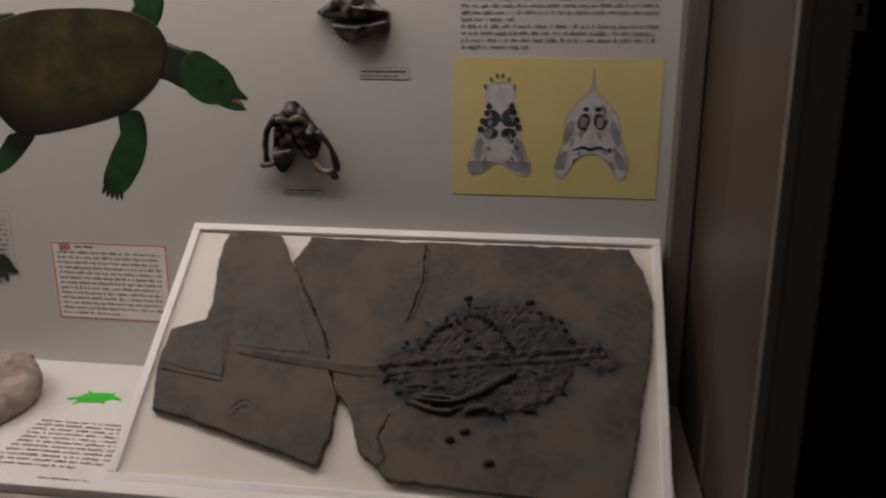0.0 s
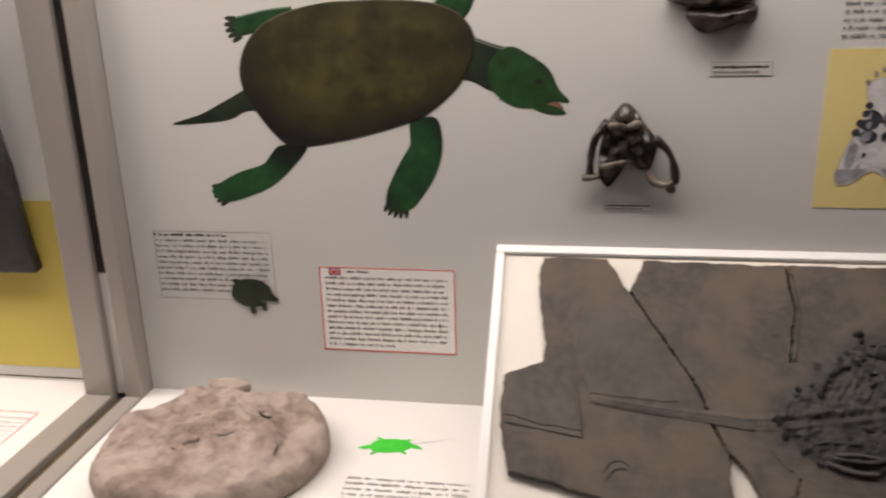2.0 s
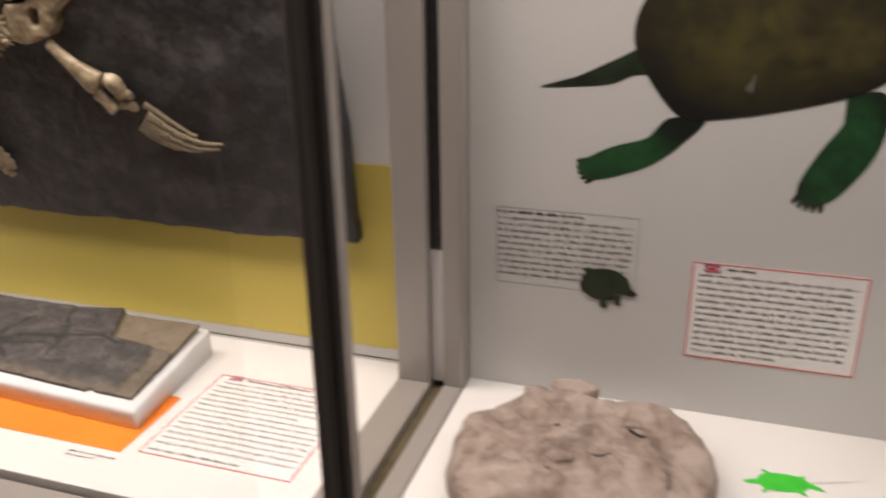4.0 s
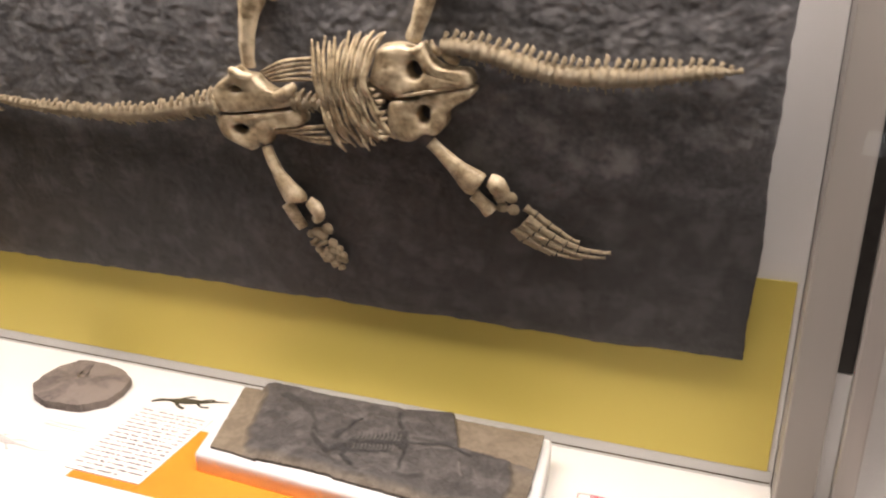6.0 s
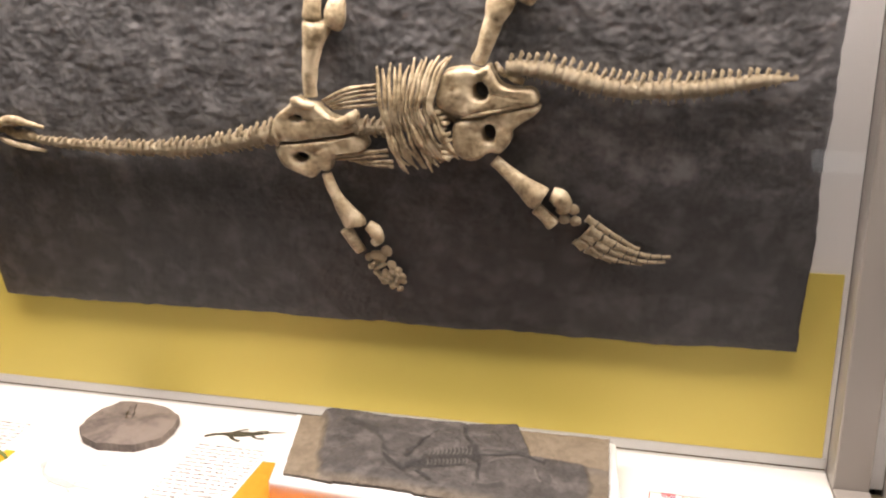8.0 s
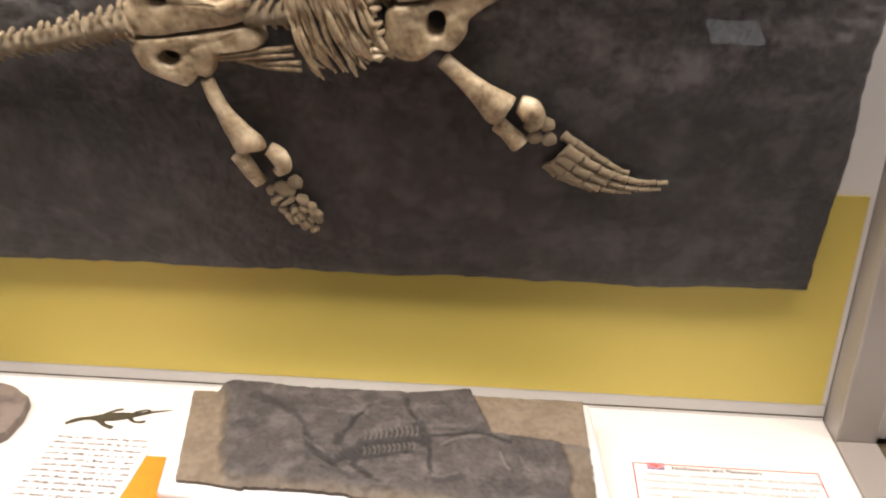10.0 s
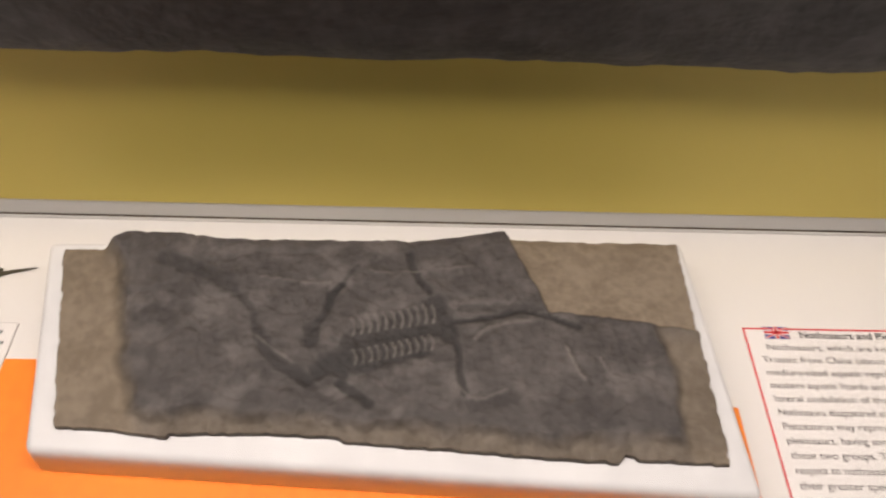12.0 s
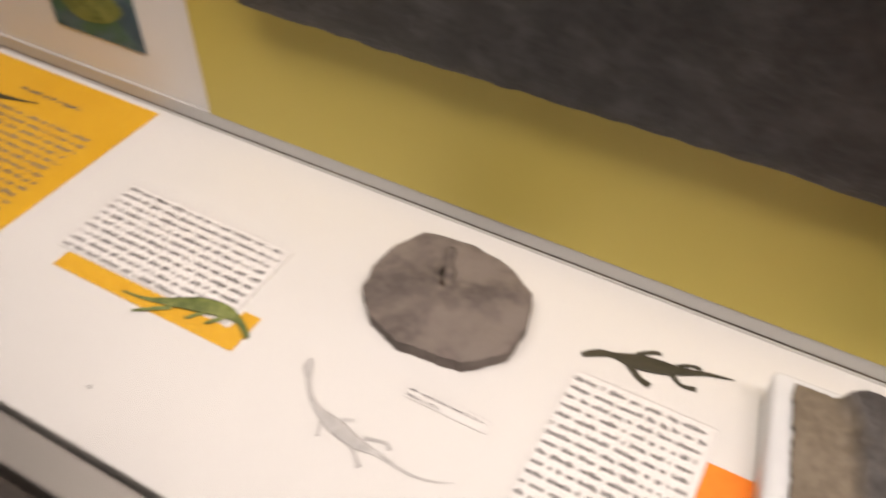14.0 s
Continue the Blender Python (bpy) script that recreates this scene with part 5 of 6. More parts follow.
bone_plate("pelvis_plate", [(0.1869, 0.3263), (0.1941, 0.3360), (0.2101, 0.3379), (0.2304, 0.3406), (0.2372, 0.3464), (0.2638, 0.3525), (0.3027, 0.3580), (0.3006, 0.3474), (0.2811, 0.3350), (0.2679, 0.3228), (0.2655, 0.3090), (0.2519, 0.2932), (0.2361, 0.2938), (0.2175, 0.2820), (0.1968, 0.2841), (0.1857, 0.2983)][::-1], (0.2367, 0.3206, 0.0090, 0.0130), 0.022, "broad tan pelvic plate with a round opening")
bone_at("shoulder_hook", [(0.020, 0.3300, 0.018, 0.0070), (0.036, 0.3340, 0.021, 0.0080), (0.048, 0.3420, 0.021, 0.0070), (0.0545, 0.3490, 0.018, 0.0040)], 0.6, "curved hook of the shoulder plate")
bone_at("shoulder_spur", [(-0.038, 0.3560, 0.020, 0.0050), (-0.0340, 0.3640, 0.024, 0.0062), (-0.0200, 0.3580, 0.024, 0.0055), (-0.006, 0.3560, 0.019, 0.0040)], 0.8)
bone_at("pelvic_rim", [(0.215, 0.4000, 0.019, 0.0040), (0.224, 0.4010, 0.023, 0.0044), (0.232, 0.4040, 0.024, 0.0044), (0.2375, 0.4080, 0.023, 0.0040), (0.2400, 0.4120, 0.018, 0.0035)], 0.6)
bone_at("pelvic_seam", [(0.200, 0.3430, 0.022, 0.0018), (0.222, 0.3470, 0.0245, 0.0026), (0.240, 0.3510, 0.025, 0.0024), (0.270, 0.3570, 0.0235, 0.0020), (0.2985, 0.3612, 0.020, 0.0022)], 0.6, "raised seam between the pelvic plates")
bone_at("tail_root", [(0.2473, 0.4137, 0.012, 0.0035), (0.2536, 0.4055, 0.016, 0.0048), (0.262, 0.397, 0.014, 0.0042)], 0.8)
bone_at("tail_root", [(0.2640, 0.4000, 0.012, 0.0050), (0.2728, 0.3936, 0.015, 0.0062), (0.284, 0.389, 0.012, 0.0040)], 0.8, rough=0.4)

# ribs, belly ribs
rng = random.Random(8)
FIRST = np.array([(0.0874, 0.4081), (0.0905, 0.3880), (0.0925, 0.3620), (0.0940, 0.3400), (0.0995, 0.3160)])
LAST = np.array([(0.1919, 0.4248), (0.1790, 0.4078), (0.1690, 0.3811), (0.1620, 0.3584), (0.1690, 0.3361)])
for i in range(13):
    u = i / 12
    q = FIRST * (1 - u) + LAST * u + np.array([(rng.uniform(-.0016, .0016), rng.uniform(-.002, .002)) for _ in range(5)])
    q[0, 1] += rng.uniform(-.005, .004)
    bone_at("rib", [(*p, h + rng.uniform(-.002, .002), r) for p, h, r in zip(q, (0.015, 0.023, 0.027, 0.028, 0.024), (0.0014, 0.0029, 0.0033, 0.0034, 0.0022))], 0.9, sides=7, rough=0.5, per=5)
FIRST = np.array([(0.0930, 0.3330), (0.0998, 0.3028), (0.1077, 0.2794), (0.1136, 0.2579)])
LAST = np.array([(0.1640, 0.3480), (0.1738, 0.3182), (0.1869, 0.2972), (0.1979, 0.2800)])
for i in range(14):
    u = i / 13
    q = FIRST * (1 - u) + LAST * u + np.array([(rng.uniform(-.002, .002), rng.uniform(-.003, .003)) for _ in range(4)])
    q[3, 1] += rng.uniform(-.004, .008)
    bone_at("rib", [(*p, h + rng.uniform(-.003, .002), r) for p, h, r in zip(q, (0.024, 0.026, 0.021, 0.012), (0.0024, 0.0031, 0.0030, 0.0015))], 0.9, sides=7, rough=0.6, per=5)
for i in range(10):
    x, y = rng.uniform(0.10, 0.165), rng.uniform(0.275, 0.335)
    bone_at("rib_splinter", [(x, y, 0.018, 0.0012), (x + 0.004, y - 0.010, 0.022, 0.0024), (x + rng.uniform(.006, .012), y - rng.uniform(.016, .026), 0.016, 0.0012)], 0.9, sides=6, rough=0.6, per=4)
for i, (a, b, c) in enumerate((((0.000, 0.3600), (0.040, 0.3775), (0.084, 0.3845)), ((0.003, 0.3575), (0.042, 0.3725), (0.084, 0.3790)), ((0.006, 0.3545), (0.044, 0.3670), (0.084, 0.3725)), ((0.010, 0.3515), (0.045, 0.3605), (0.084, 0.3650)), ((0.014, 0.3485), (0.046, 0.3540), (0.082, 0.3570)), ((0.006, 0.2770), (0.045, 0.2850), (0.092, 0.2920)), ((0.010, 0.2735), (0.045, 0.2800), (0.092, 0.2840)), ((0.030, 0.2735), (0.060, 0.2740), (0.098, 0.2760)), ((0.0413, 0.2715), (0.0637, 0.2700), (0.098, 0.2684)))):
    bone_at("side_rib", [(*a, 0.009, 0.0018), (*b, 0.015, 0.0031), (*c, 0.016, 0.0026)], 1.0, sides=7, rough=0.3, per=5)
for i in range(9):
    x, y = 0.172 + 0.003 * (i % 3) + rng.uniform(-.004, .004), 0.350 - 0.008 * i
    bone_at("spine_process", [(x - 0.006, y + rng.uniform(-.003, .003), 0.020, 0.0028), (x, y, 0.024, 0.0034), (x + 0.008, y + rng.uniform(-.004, .004), 0.019, 0.0020)], 0.9, sides=6, per=3, rough=0.5)

# limbs
bone_at("upper_arm", [(-0.0140, 0.3670, 0.012, 0.0085), (-0.0136, 0.3720, 0.014, 0.0100), (-0.0117, 0.3883, 0.016, 0.0106), (-0.0064, 0.4159, 0.017, 0.0118), (0.0007, 0.4428, 0.016, 0.0152), (0.0062, 0.4605, 0.014, 0.0192), (0.0080, 0.4670, 0.012, 0.0185), (0.0082, 0.4700, 0.010, 0.012)], 0.7, "stout tan limb bone")
bone_at("forearm_bone", [(0.0000, 0.4700, 0.010, 0.011), (0.0010, 0.4740, 0.012, 0.0130), (0.0032, 0.4850, 0.013, 0.0118), (0.0058, 0.4989, 0.012, 0.0118), (0.0075, 0.5060, 0.009, 0.008)], 0.8)
bone_at("forearm_bone", [(0.0300, 0.4575, 0.010, 0.007), (0.0315, 0.4620, 0.012, 0.0122), (0.0352, 0.4784, 0.014, 0.0150), (0.0391, 0.4933, 0.012, 0.0122), (0.0400, 0.4985, 0.009, 0.008)], 0.8)
bone_at("thigh_bone", [(0.2245, 0.4120, 0.012, 0.0080), (0.2262, 0.4170, 0.014, 0.0105), (0.2347, 0.4340, 0.016, 0.0106), (0.2460, 0.4635, 0.017, 0.0124), (0.2561, 0.4880, 0.015, 0.0180), (0.2600, 0.4975, 0.012, 0.0190), (0.2610, 0.5010, 0.010, 0.013)], 0.7, "stout tan limb bone")
bone_at("shin_bone", [(0.2640, 0.5050, 0.010, 0.010), (0.2665, 0.5095, 0.012, 0.0145), (0.2720, 0.5230, 0.013, 0.0130), (0.2790, 0.5400, 0.012, 0.0120)], 0.8)
bone_at("shin_bone", [(0.2860, 0.4880, 0.010, 0.009), (0.2885, 0.4930, 0.012, 0.0132), (0.2907, 0.5020, 0.014, 0.0142), (0.2931, 0.5122, 0.012, 0.0112), (0.2935, 0.5165, 0.009, 0.007)], 0.8)
bone("upper_arm", [(x - 0.005, z, h, r) for x, z, h, r in ((-0.818, 1.345, 0.014, 0.0075), (-0.812, 1.328, 0.016, 0.0085), (-0.800, 1.304, 0.017, 0.011), (-0.787, 1.282, 0.015, 0.016), (-0.780, 1.270, 0.012, 0.0165), (-0.779, 1.267, 0.010, 0.012))], 0.7, "stout tan limb bone")
bone("forearm_bone", [(x - 0.005, z, h, r) for x, z, h, r in ((-0.796, 1.261, 0.011, 0.010), (-0.785, 1.243, 0.012, 0.0095), (-0.775, 1.226, 0.010, 0.0085))], 0.8)
bone("forearm_bone", [(x - 0.005, z, h, r) for x, z, h, r in ((-0.762, 1.268, 0.011, 0.008), (-0.751, 1.260, 0.013, 0.011), (-0.748, 1.248, 0.012, 0.010), (-0.756, 1.239, 0.010, 0.006))], 0.8)
bone("thigh_bone", [(-0.578, 1.371, 0.014, 0.0085), (-0.562, 1.358, 0.016, 0.0095), (-0.543, 1.342, 0.017, 0.012), (-0.527, 1.328, 0.015, 0.0175), (-0.516, 1.318, 0.012, 0.0185), (-0.513, 1.316, 0.010, 0.013)], 0.7, "stout tan limb bone")
bone("shin_bone", [(-0.521, 1.304, 0.011, 0.0105), (-0.509, 1.294, 0.012, 0.0098), (-0.497, 1.281, 0.011, 0.0108)], 0.8)
bone("shin_bone", [(-0.500, 1.325, 0.011, 0.010), (-0.489, 1.320, 0.013, 0.014), (-0.484, 1.308, 0.012, 0.012), (-0.490, 1.298, 0.010, 0.006)], 0.8)
PEBBLE = lump_mesh("wrist_bone", BONE, 0.15, 2)


def pebble(x, z, r, h=0.011, k=0.6):
    lump("wrist_bone", cast, *S(x, z), h, r, r * 0.92, r * k, 20, PEBBLE)


for x, z, r in ((-0.482, 1.290, 0.0085), (-0.470, 1.304, 0.0085), (-0.467, 1.288, 0.0085), ):
    pebble(x, z, r)
for x, y, r in ((0.0243, 0.5080, 0.0088), (0.0425, 0.5050, 0.0062), (0.0120, 0.5105, 0.0050), (0.2975, 0.5250, 0.0085)):
    lump("wrist_bone", cast, x, y, 0.009, r, r * 0.85, r * 0.7, 15, PEBBLE)
FINGER = bpy.data.meshes.new("finger_bone")
bm = bmesh.new()
tube(bm, [(-0.5, 0, 0, 0.47), (-0.47, 0, 0, 0.55), (-0.25, 0, 0, 0.47), (0.0, 0, 0, 0.44), (0.25, 0, 0, 0.47), (0.47, 0, 0, 0.55), (0.5, 0, 0, 0.47)], 1.0, 1, 8)
bm.to_mesh(FINGER)
bm.free()
FINGER.materials.append(BONE)
FINGER.polygons.foreach_set("use_smooth", [True] * len(FINGER.polygons))
rf = random.Random(77)


def finger(pts, widths, h=0.008):
    """A row of waisted finger bones between joints on the slab's face, tapering from the first width to the last."""
    for i, (a, b) in enumerate(zip(pts, pts[1:])):
        d = (b[0] - a[0], b[1] - a[1])
        w = widths[0] + (widths[1] - widths[0]) * i / max(1, len(pts) - 2)
        part_of("finger_bone", FINGER, cast, pose((a[0] + b[0]) / 2, (a[1] + b[1]) / 2, h + rf.uniform(-.0006, .0006), 0, 0, math.degrees(math.atan2(d[1], d[0])) + rf.uniform(-4, 4)) @ Matrix.Diagonal((math.hypot(*d) * 0.90, 1.22 * w * rf.uniform(0.94, 1.06), 0.0060, 1)))


finger([(0.3654, 0.1976), (0.3811, 0.1872), (0.3997, 0.1752), (0.4142, 0.1662), (0.4287, 0.1571), (0.4400, 0.1535)], (0.0100, 0.0045), 0.0042)
finger([(0.3688, 0.1837), (0.3876, 0.1700), (0.4063, 0.1595), (0.4236, 0.1520), (0.4392, 0.1477), (0.4549, 0.1450), (0.4690, 0.1453), (0.4815, 0.1466)], (0.0122, 0.0036))
finger([(0.3610, 0.1739), (0.3797, 0.1617), (0.3985, 0.1511), (0.4186, 0.1437), (0.4360, 0.1385), (0.4514, 0.1371), (0.4640, 0.1376), (0.4749, 0.1385)], (0.0122, 0.0034))
finger([(0.3543, 0.1656), (0.3703, 0.1532), (0.3906, 0.1426), (0.4107, 0.1360), (0.4279, 0.1330), (0.4447, 0.1325)], (0.0105, 0.0042), 0.0070)
finger([(0.3488, 0.1622), (0.3634, 0.1495), (0.3851, 0.1385), (0.4030, 0.1325)], (0.0075, 0.0045), 0.0050)
for x, y, a, b, k in ((0.0675, 0.1192, 0.0150, 0.0100, -25), (0.0805, 0.1285, 0.0100, 0.0100, 0), (0.0516, 0.1168, 0.0065, 0.0075, 0), (0.0599, 0.1082, 0.0080, 0.0070, 30), (0.0542, 0.1020, 0.0060, 0.0060, 0), (0.0687, 0.1031, 0.0130, 0.0058, 30), (0.0755, 0.0936, 0.0075, 0.0100, 0), (0.0683, 0.0867, 0.0080, 0.0065, -40), (0.0869, 0.0967, 0.0085, 0.0070, -50), (0.0863, 0.1057, 0.0090, 0.0072, -50), (0.0958, 0.0916, 0.0090, 0.0066, -55), (0.1019, 0.0827, 0.0085, 0.0062, -60), (0.0894, 0.0759, 0.0085, 0.0066, -40), (0.0966, 0.0688, 0.0080, 0.0055, 30), (0.0772, 0.0805, 0.0080, 0.0062, -45), (0.0827, 0.0874, 0.0090, 0.0068, -50), (0.0620, 0.0945, 0.0080, 0.0060, -40), (0.0965, 0.1000, 0.0075, 0.0060, -50), (0.1030, 0.0905, 0.0075, 0.0055, -55), (0.0841, 0.0722, 0.0070, 0.0055, -45), (0.0940, 0.0830, 0.0075, 0.0055, -55), (0.0715, 0.0790, 0.0070, 0.0050, -40)):
    part_of("finger_bone", PEBBLE, cast, pose(x - 0.007, y + 0.0025 * (y > 0.1), 0.0078, 15 * k, 0, k) @ Matrix.Diagonal((a * (0.92 if y > 0.1 else 0.82), b * (0.92 if y > 0.1 else 0.84), 0.0042, 1)))

# white tray with slate plates
tray = thing("display_tray", floor_at(0, 0), "white painted wooden tray holding a small reptile fossil", "tray")
TO = [(-0.908, -0.056), (-0.876, -0.231), (-0.380, -0.257), (-0.400, -0.043)]
bm = bmesh.new()
low = [bm.verts.new((x, y, 0.0004)) for x, y in TO]
top = [bm.verts.new((x, y, 0.0302 + 0.070 * (y + 0.225))) for x, y in TO]
for k in range(4):
    bm.faces.new((low[k - 1], low[k], top[k], top[k - 1]))
bm.faces.new(top)
bm.faces.new(low[::-1])
bmesh.ops.bevel(bm, geom=[e for e in bm.edges if max(v.co.z for v in e.verts) > 0.01], offset=0.006, segments=4, affect="EDGES", profile=0.5)
part("base", bm, TRAYWHITE, tray, "white painted base with worn rounded edges", smooth=True)
fp = thing("slate_fossil", floor_at(0, 0), "dark slate plate with a small long-tailed reptile fossil", "fossil")
FRONT = [(-0.859, -0.215), (-0.821, -0.217), (-0.782, -0.222), (-0.781, -0.219), (-0.723, -0.218), (-0.665, -0.220), (-0.663, -0.223), (-0.584, -0.228), (-0.505, -0.234), (-0.475, -0.235), (-0.471, -0.229), (-0.464, -0.230), (-0.462, -0.233), (-0.400, -0.235)]
BACK = [(-0.890, -0.070), (-0.857, -0.069), (-0.852, -0.067), (-0.842, -0.061), (-0.801, -0.060), (-0.772, -0.065), (-0.625, -0.064), (-0.589, -0.060), (-0.543, -0.051), (-0.539, -0.053), (-0.484, -0.055), (-0.410, -0.056)]
PRESSED = (  # soft dark bones pressed into the slate: points, half width, depth of the stain
    ([(-0.807, -0.084), (-0.780, -0.093), (-0.763, -0.099), (-0.756, -0.107)], 0.0062, 0.62),
    ([(-0.756, -0.107), (-0.744, -0.117), (-0.736, -0.127), (-0.730, -0.141)], 0.0028, 0.60),
    ([(-0.730, -0.141), (-0.723, -0.155), (-0.713, -0.167), (-0.704, -0.174), (-0.690, -0.182)], 0.0052, 0.85),
    ([(-0.671, -0.105), (-0.678, -0.113), (-0.681, -0.126), (-0.686, -0.136)], 0.0032, 1.0),
    ([(-0.689, -0.142), (-0.691, -0.151)], 0.0062, 0.9),
    ([(-0.671, -0.105), (-0.667, -0.096), (-0.660, -0.088)], 0.0020, 0.5),
    ([(-0.668, -0.184), (-0.654, -0.193), (-0.646, -0.199)], 0.0038, 0.95),
    ([(-0.621, -0.077), (-0.619, -0.088), (-0.612, -0.101), (-0.605, -0.109)], 0.0030, 0.95),
    ([(-0.586, -0.150), (-0.584, -0.158), (-0.583, -0.178), (-0.580, -0.190)], 0.0026, 0.9),
    ([(-0.601, -0.120), (-0.595, -0.134), (-0.591, -0.144)], 0.0085, 0.9),
    ([(-0.589, -0.134), (-0.560, -0.130), (-0.538, -0.124), (-0.517, -0.129), (-0.495, -0.137)], 0.0024, 1.0),
    ([(-0.581, -0.123), (-0.555, -0.121), (-0.524, -0.123)], 0.0034, 0.55),
    ([(-0.575, -0.198), (-0.564, -0.197), (-0.546, -0.192)], 0.0050, 0.45),
    ([(-0.684, -0.176), (-0.652, -0.156), (-0.612, -0.143), (-0.598, -0.138)], 0.0062, 0.95),
    ([(-0.672, -0.168), (-0.652, -0.147), (-0.627, -0.138), (-0.604, -0.131)], 0.0110, 0.85),
    ([(-0.667, -0.172), (-0.642, -0.164), (-0.612, -0.156)], 0.0090, 0.85),
)
PALE = (  # pale scratches and split laminae
    ([(-0.506, -0.153), (-0.499, -0.172), (-0.495, -0.178)], 0.0011, 0.9),
    ([(-0.483, -0.161), (-0.476, -0.174), (-0.466, -0.177)], 0.0009, 0.7),
    ([(-0.732, -0.099), (-0.702, -0.103), (-0.679, -0.103)], 0.0007, 0.6),
    ([(-0.572, -0.147), (-0.557, -0.136), (-0.527, -0.132)], 0.0016, 0.5),
    ([(-0.587, -0.183), (-0.572, -0.194), (-0.550, -0.186)], 0.0010, 0.5),
    ([(-0.652, -0.090), (-0.639, -0.094), (-0.572, -0.086)], 0.0006, 0.45),
    ([(-0.730, -0.148), (-0.717, -0.158), (-0.702, -0.168)], 0.0008, 0.5),
)
RIBROWS = (((-0.665, -0.1400), (-0.601, -0.1262), 0.0078, 11), ((-0.662, -0.1650), (-0.602, -0.1500), 0.0066, 11))


def noise_map(xs, ys, k, seed):
    return np.array([noise.noise((x * k, y * k, seed)) for x, y in zip(xs, ys)])


def stroke_map(xs, ys, strokes, wobble):
    """How deep each place lies in the widest of the strokes that cover it, 0 to 1."""
    out = np.zeros(len(xs))
    for pts, r, depth in strokes:
        q = [p[:2] for p in curve_points(pts, 4)]
        near = np.full(len(xs), 9.0)
        for p0, p1 in zip(q, q[1:]):
            d = p1 - p0
            k = np.clip(((xs - p0[0]) * d[0] + (ys - p0[1]) * d[1]) / (d @ d + 1e-12), 0, 1)
            near = np.minimum(near, np.hypot(xs - p0[0] - k * d[0], ys - p0[1] - k * d[1]))
        out = np.maximum(out, depth * np.clip(2.2 * (1.15 - near / r + wobble), 0, 1))
    return out


def smooth(v, lo, hi):
    k = np.clip((v - lo) / (hi - lo), 0, 1)
    return k * k * (3 - 2 * k)


NU, NV = 300, 104
uu, vv = np.meshgrid(np.linspace(0, 1, NU), np.linspace(0, 1, NV))
fx, fy = np.array([p[0] for p in FRONT]), np.array([p[1] for p in FRONT])
bx, by = np.array([p[0] for p in BACK]), np.array([p[1] for p in BACK])
x_low, x_top = fx[0] + (fx[-1] - fx[0]) * uu, bx[0] + (bx[-1] - bx[0]) * uu
low, top = np.interp(x_low, fx, fy), np.interp(x_top, bx, by)
X = (x_low + (x_top - x_low) * vv).ravel()
Y = (low + (top - low) * vv).ravel()
edge_u, edge_v = np.minimum(uu, 1 - uu).ravel() * 0.5, np.minimum(vv, 1 - vv).ravel() * 0.16
rough_edge = np.exp(-(np.minimum(edge_u, edge_v) / 0.003) ** 2)
n1, n2, n3 = noise_map(X, Y, 26, 1.0), noise_map(X, Y, 75, 2.0), noise_map(X, Y, 190, 3.0)
Y = Y + rough_edge * (0.0008 * n2 + 0.0006 * n3)
X = X + rough_edge * (0.0014 * n3 + 0.0008 * n2)
PLX = -0.8509 + (-0.0715 - Y) * 0.328
left = smooth(X - PLX + 0.007 * n1 + 0.004 * n2, -0.009, 0.009)
fr = smooth(Y - np.interp(X, [-0.81, -0.67, -0.53, -0.43], [-0.2045, -0.2085, -0.2180, -0.2200]) + 0.005 * n1 + 0.004 * n2, -0.009, 0.005)
sx, sy = -0.5157, -0.1217
beyond = (X - (sx - (Y - sy) * 0.42) + 0.002 * n2)
above = Y - (sy - (X - sx) * 0.11) + 0.002 * n2
right = smooth(np.minimum(beyond, above), -0.0022, 0.0012)
side = smooth(X - -0.4270 + (Y + 0.2) * 0.1 + 0.006 * n1 + 0.004 * n2, -0.008, 0.004) * smooth(-Y, 0.120, 0.150)
slate = left * fr * (1 - right) * (1 - 0.7 * side)
stain = stroke_map(X, Y, PRESSED, 0.45 * n3 + 0.35 * n2) * slate
pale = stroke_map(X, Y, PALE, 0.5 * n3) * slate
for (xa, ya), (xb, yb), half, count in RIBROWS:
    for i in range(count):
        u = (i + 0.5) / count
        cx, cy = xa + (xb - xa) * u, ya + (yb - ya) * u
        s = (Y - cy) / half
        d = np.abs(X - cx - 0.0022 * (1 - s * s) + 0.0012 * s)
        pale = np.maximum(pale, 0.6 * np.clip(1.5 - d / 0.0010, 0, 1) * (np.abs(s) < 1) * (1 + 0.5 * n3))
plaster_h = 0.0345 + 0.0926 * (Y + 0.232) + 0.004 * np.clip((X + 0.62) / 0.2, 0, 1) * smooth(Y, -0.16, -0.06)
slate_h = 0.0432 + 0.126 * (Y + 0.2)
Z = plaster_h + (slate_h - plaster_h) * slate + (0.0009 * n1 + 0.0008 * n2 + 0.0007 * n3) * (0.35 + 0.65 * slate) - 0.0010 * stain + 0.0011 * pale
Z += (1 - fr) * left * (0.0022 * np.abs(n2) + 0.0012 * n3) + 0.0007 * smooth(np.abs(n1), 0.0, 0.06) * slate
Z -= 0.0008 * rough_edge
tone = 1 - left * (1 - right) * (1 - 0.7 * side) * (0.42 + 0.58 * fr)
plate = part("slate_plate", bmesh.new(), PLATE, fp, "dark grey slate plate set in tan plaster", smooth=True)
n = NU * NV
foot = [k for k in range(NU)] + [NU * r + NU - 1 for r in range(1, NV)] + [n - 1 - k for k in range(1, NU)] + [NU * r for r in range(NV - 2, 0, -1)]
verts = [(float(x), float(y), float(z)) for x, y, z in zip(X, Y, Z)] + [(float(X[k]), float(Y[k]), float(plaster_h[k] - 0.0058)) for k in foot]
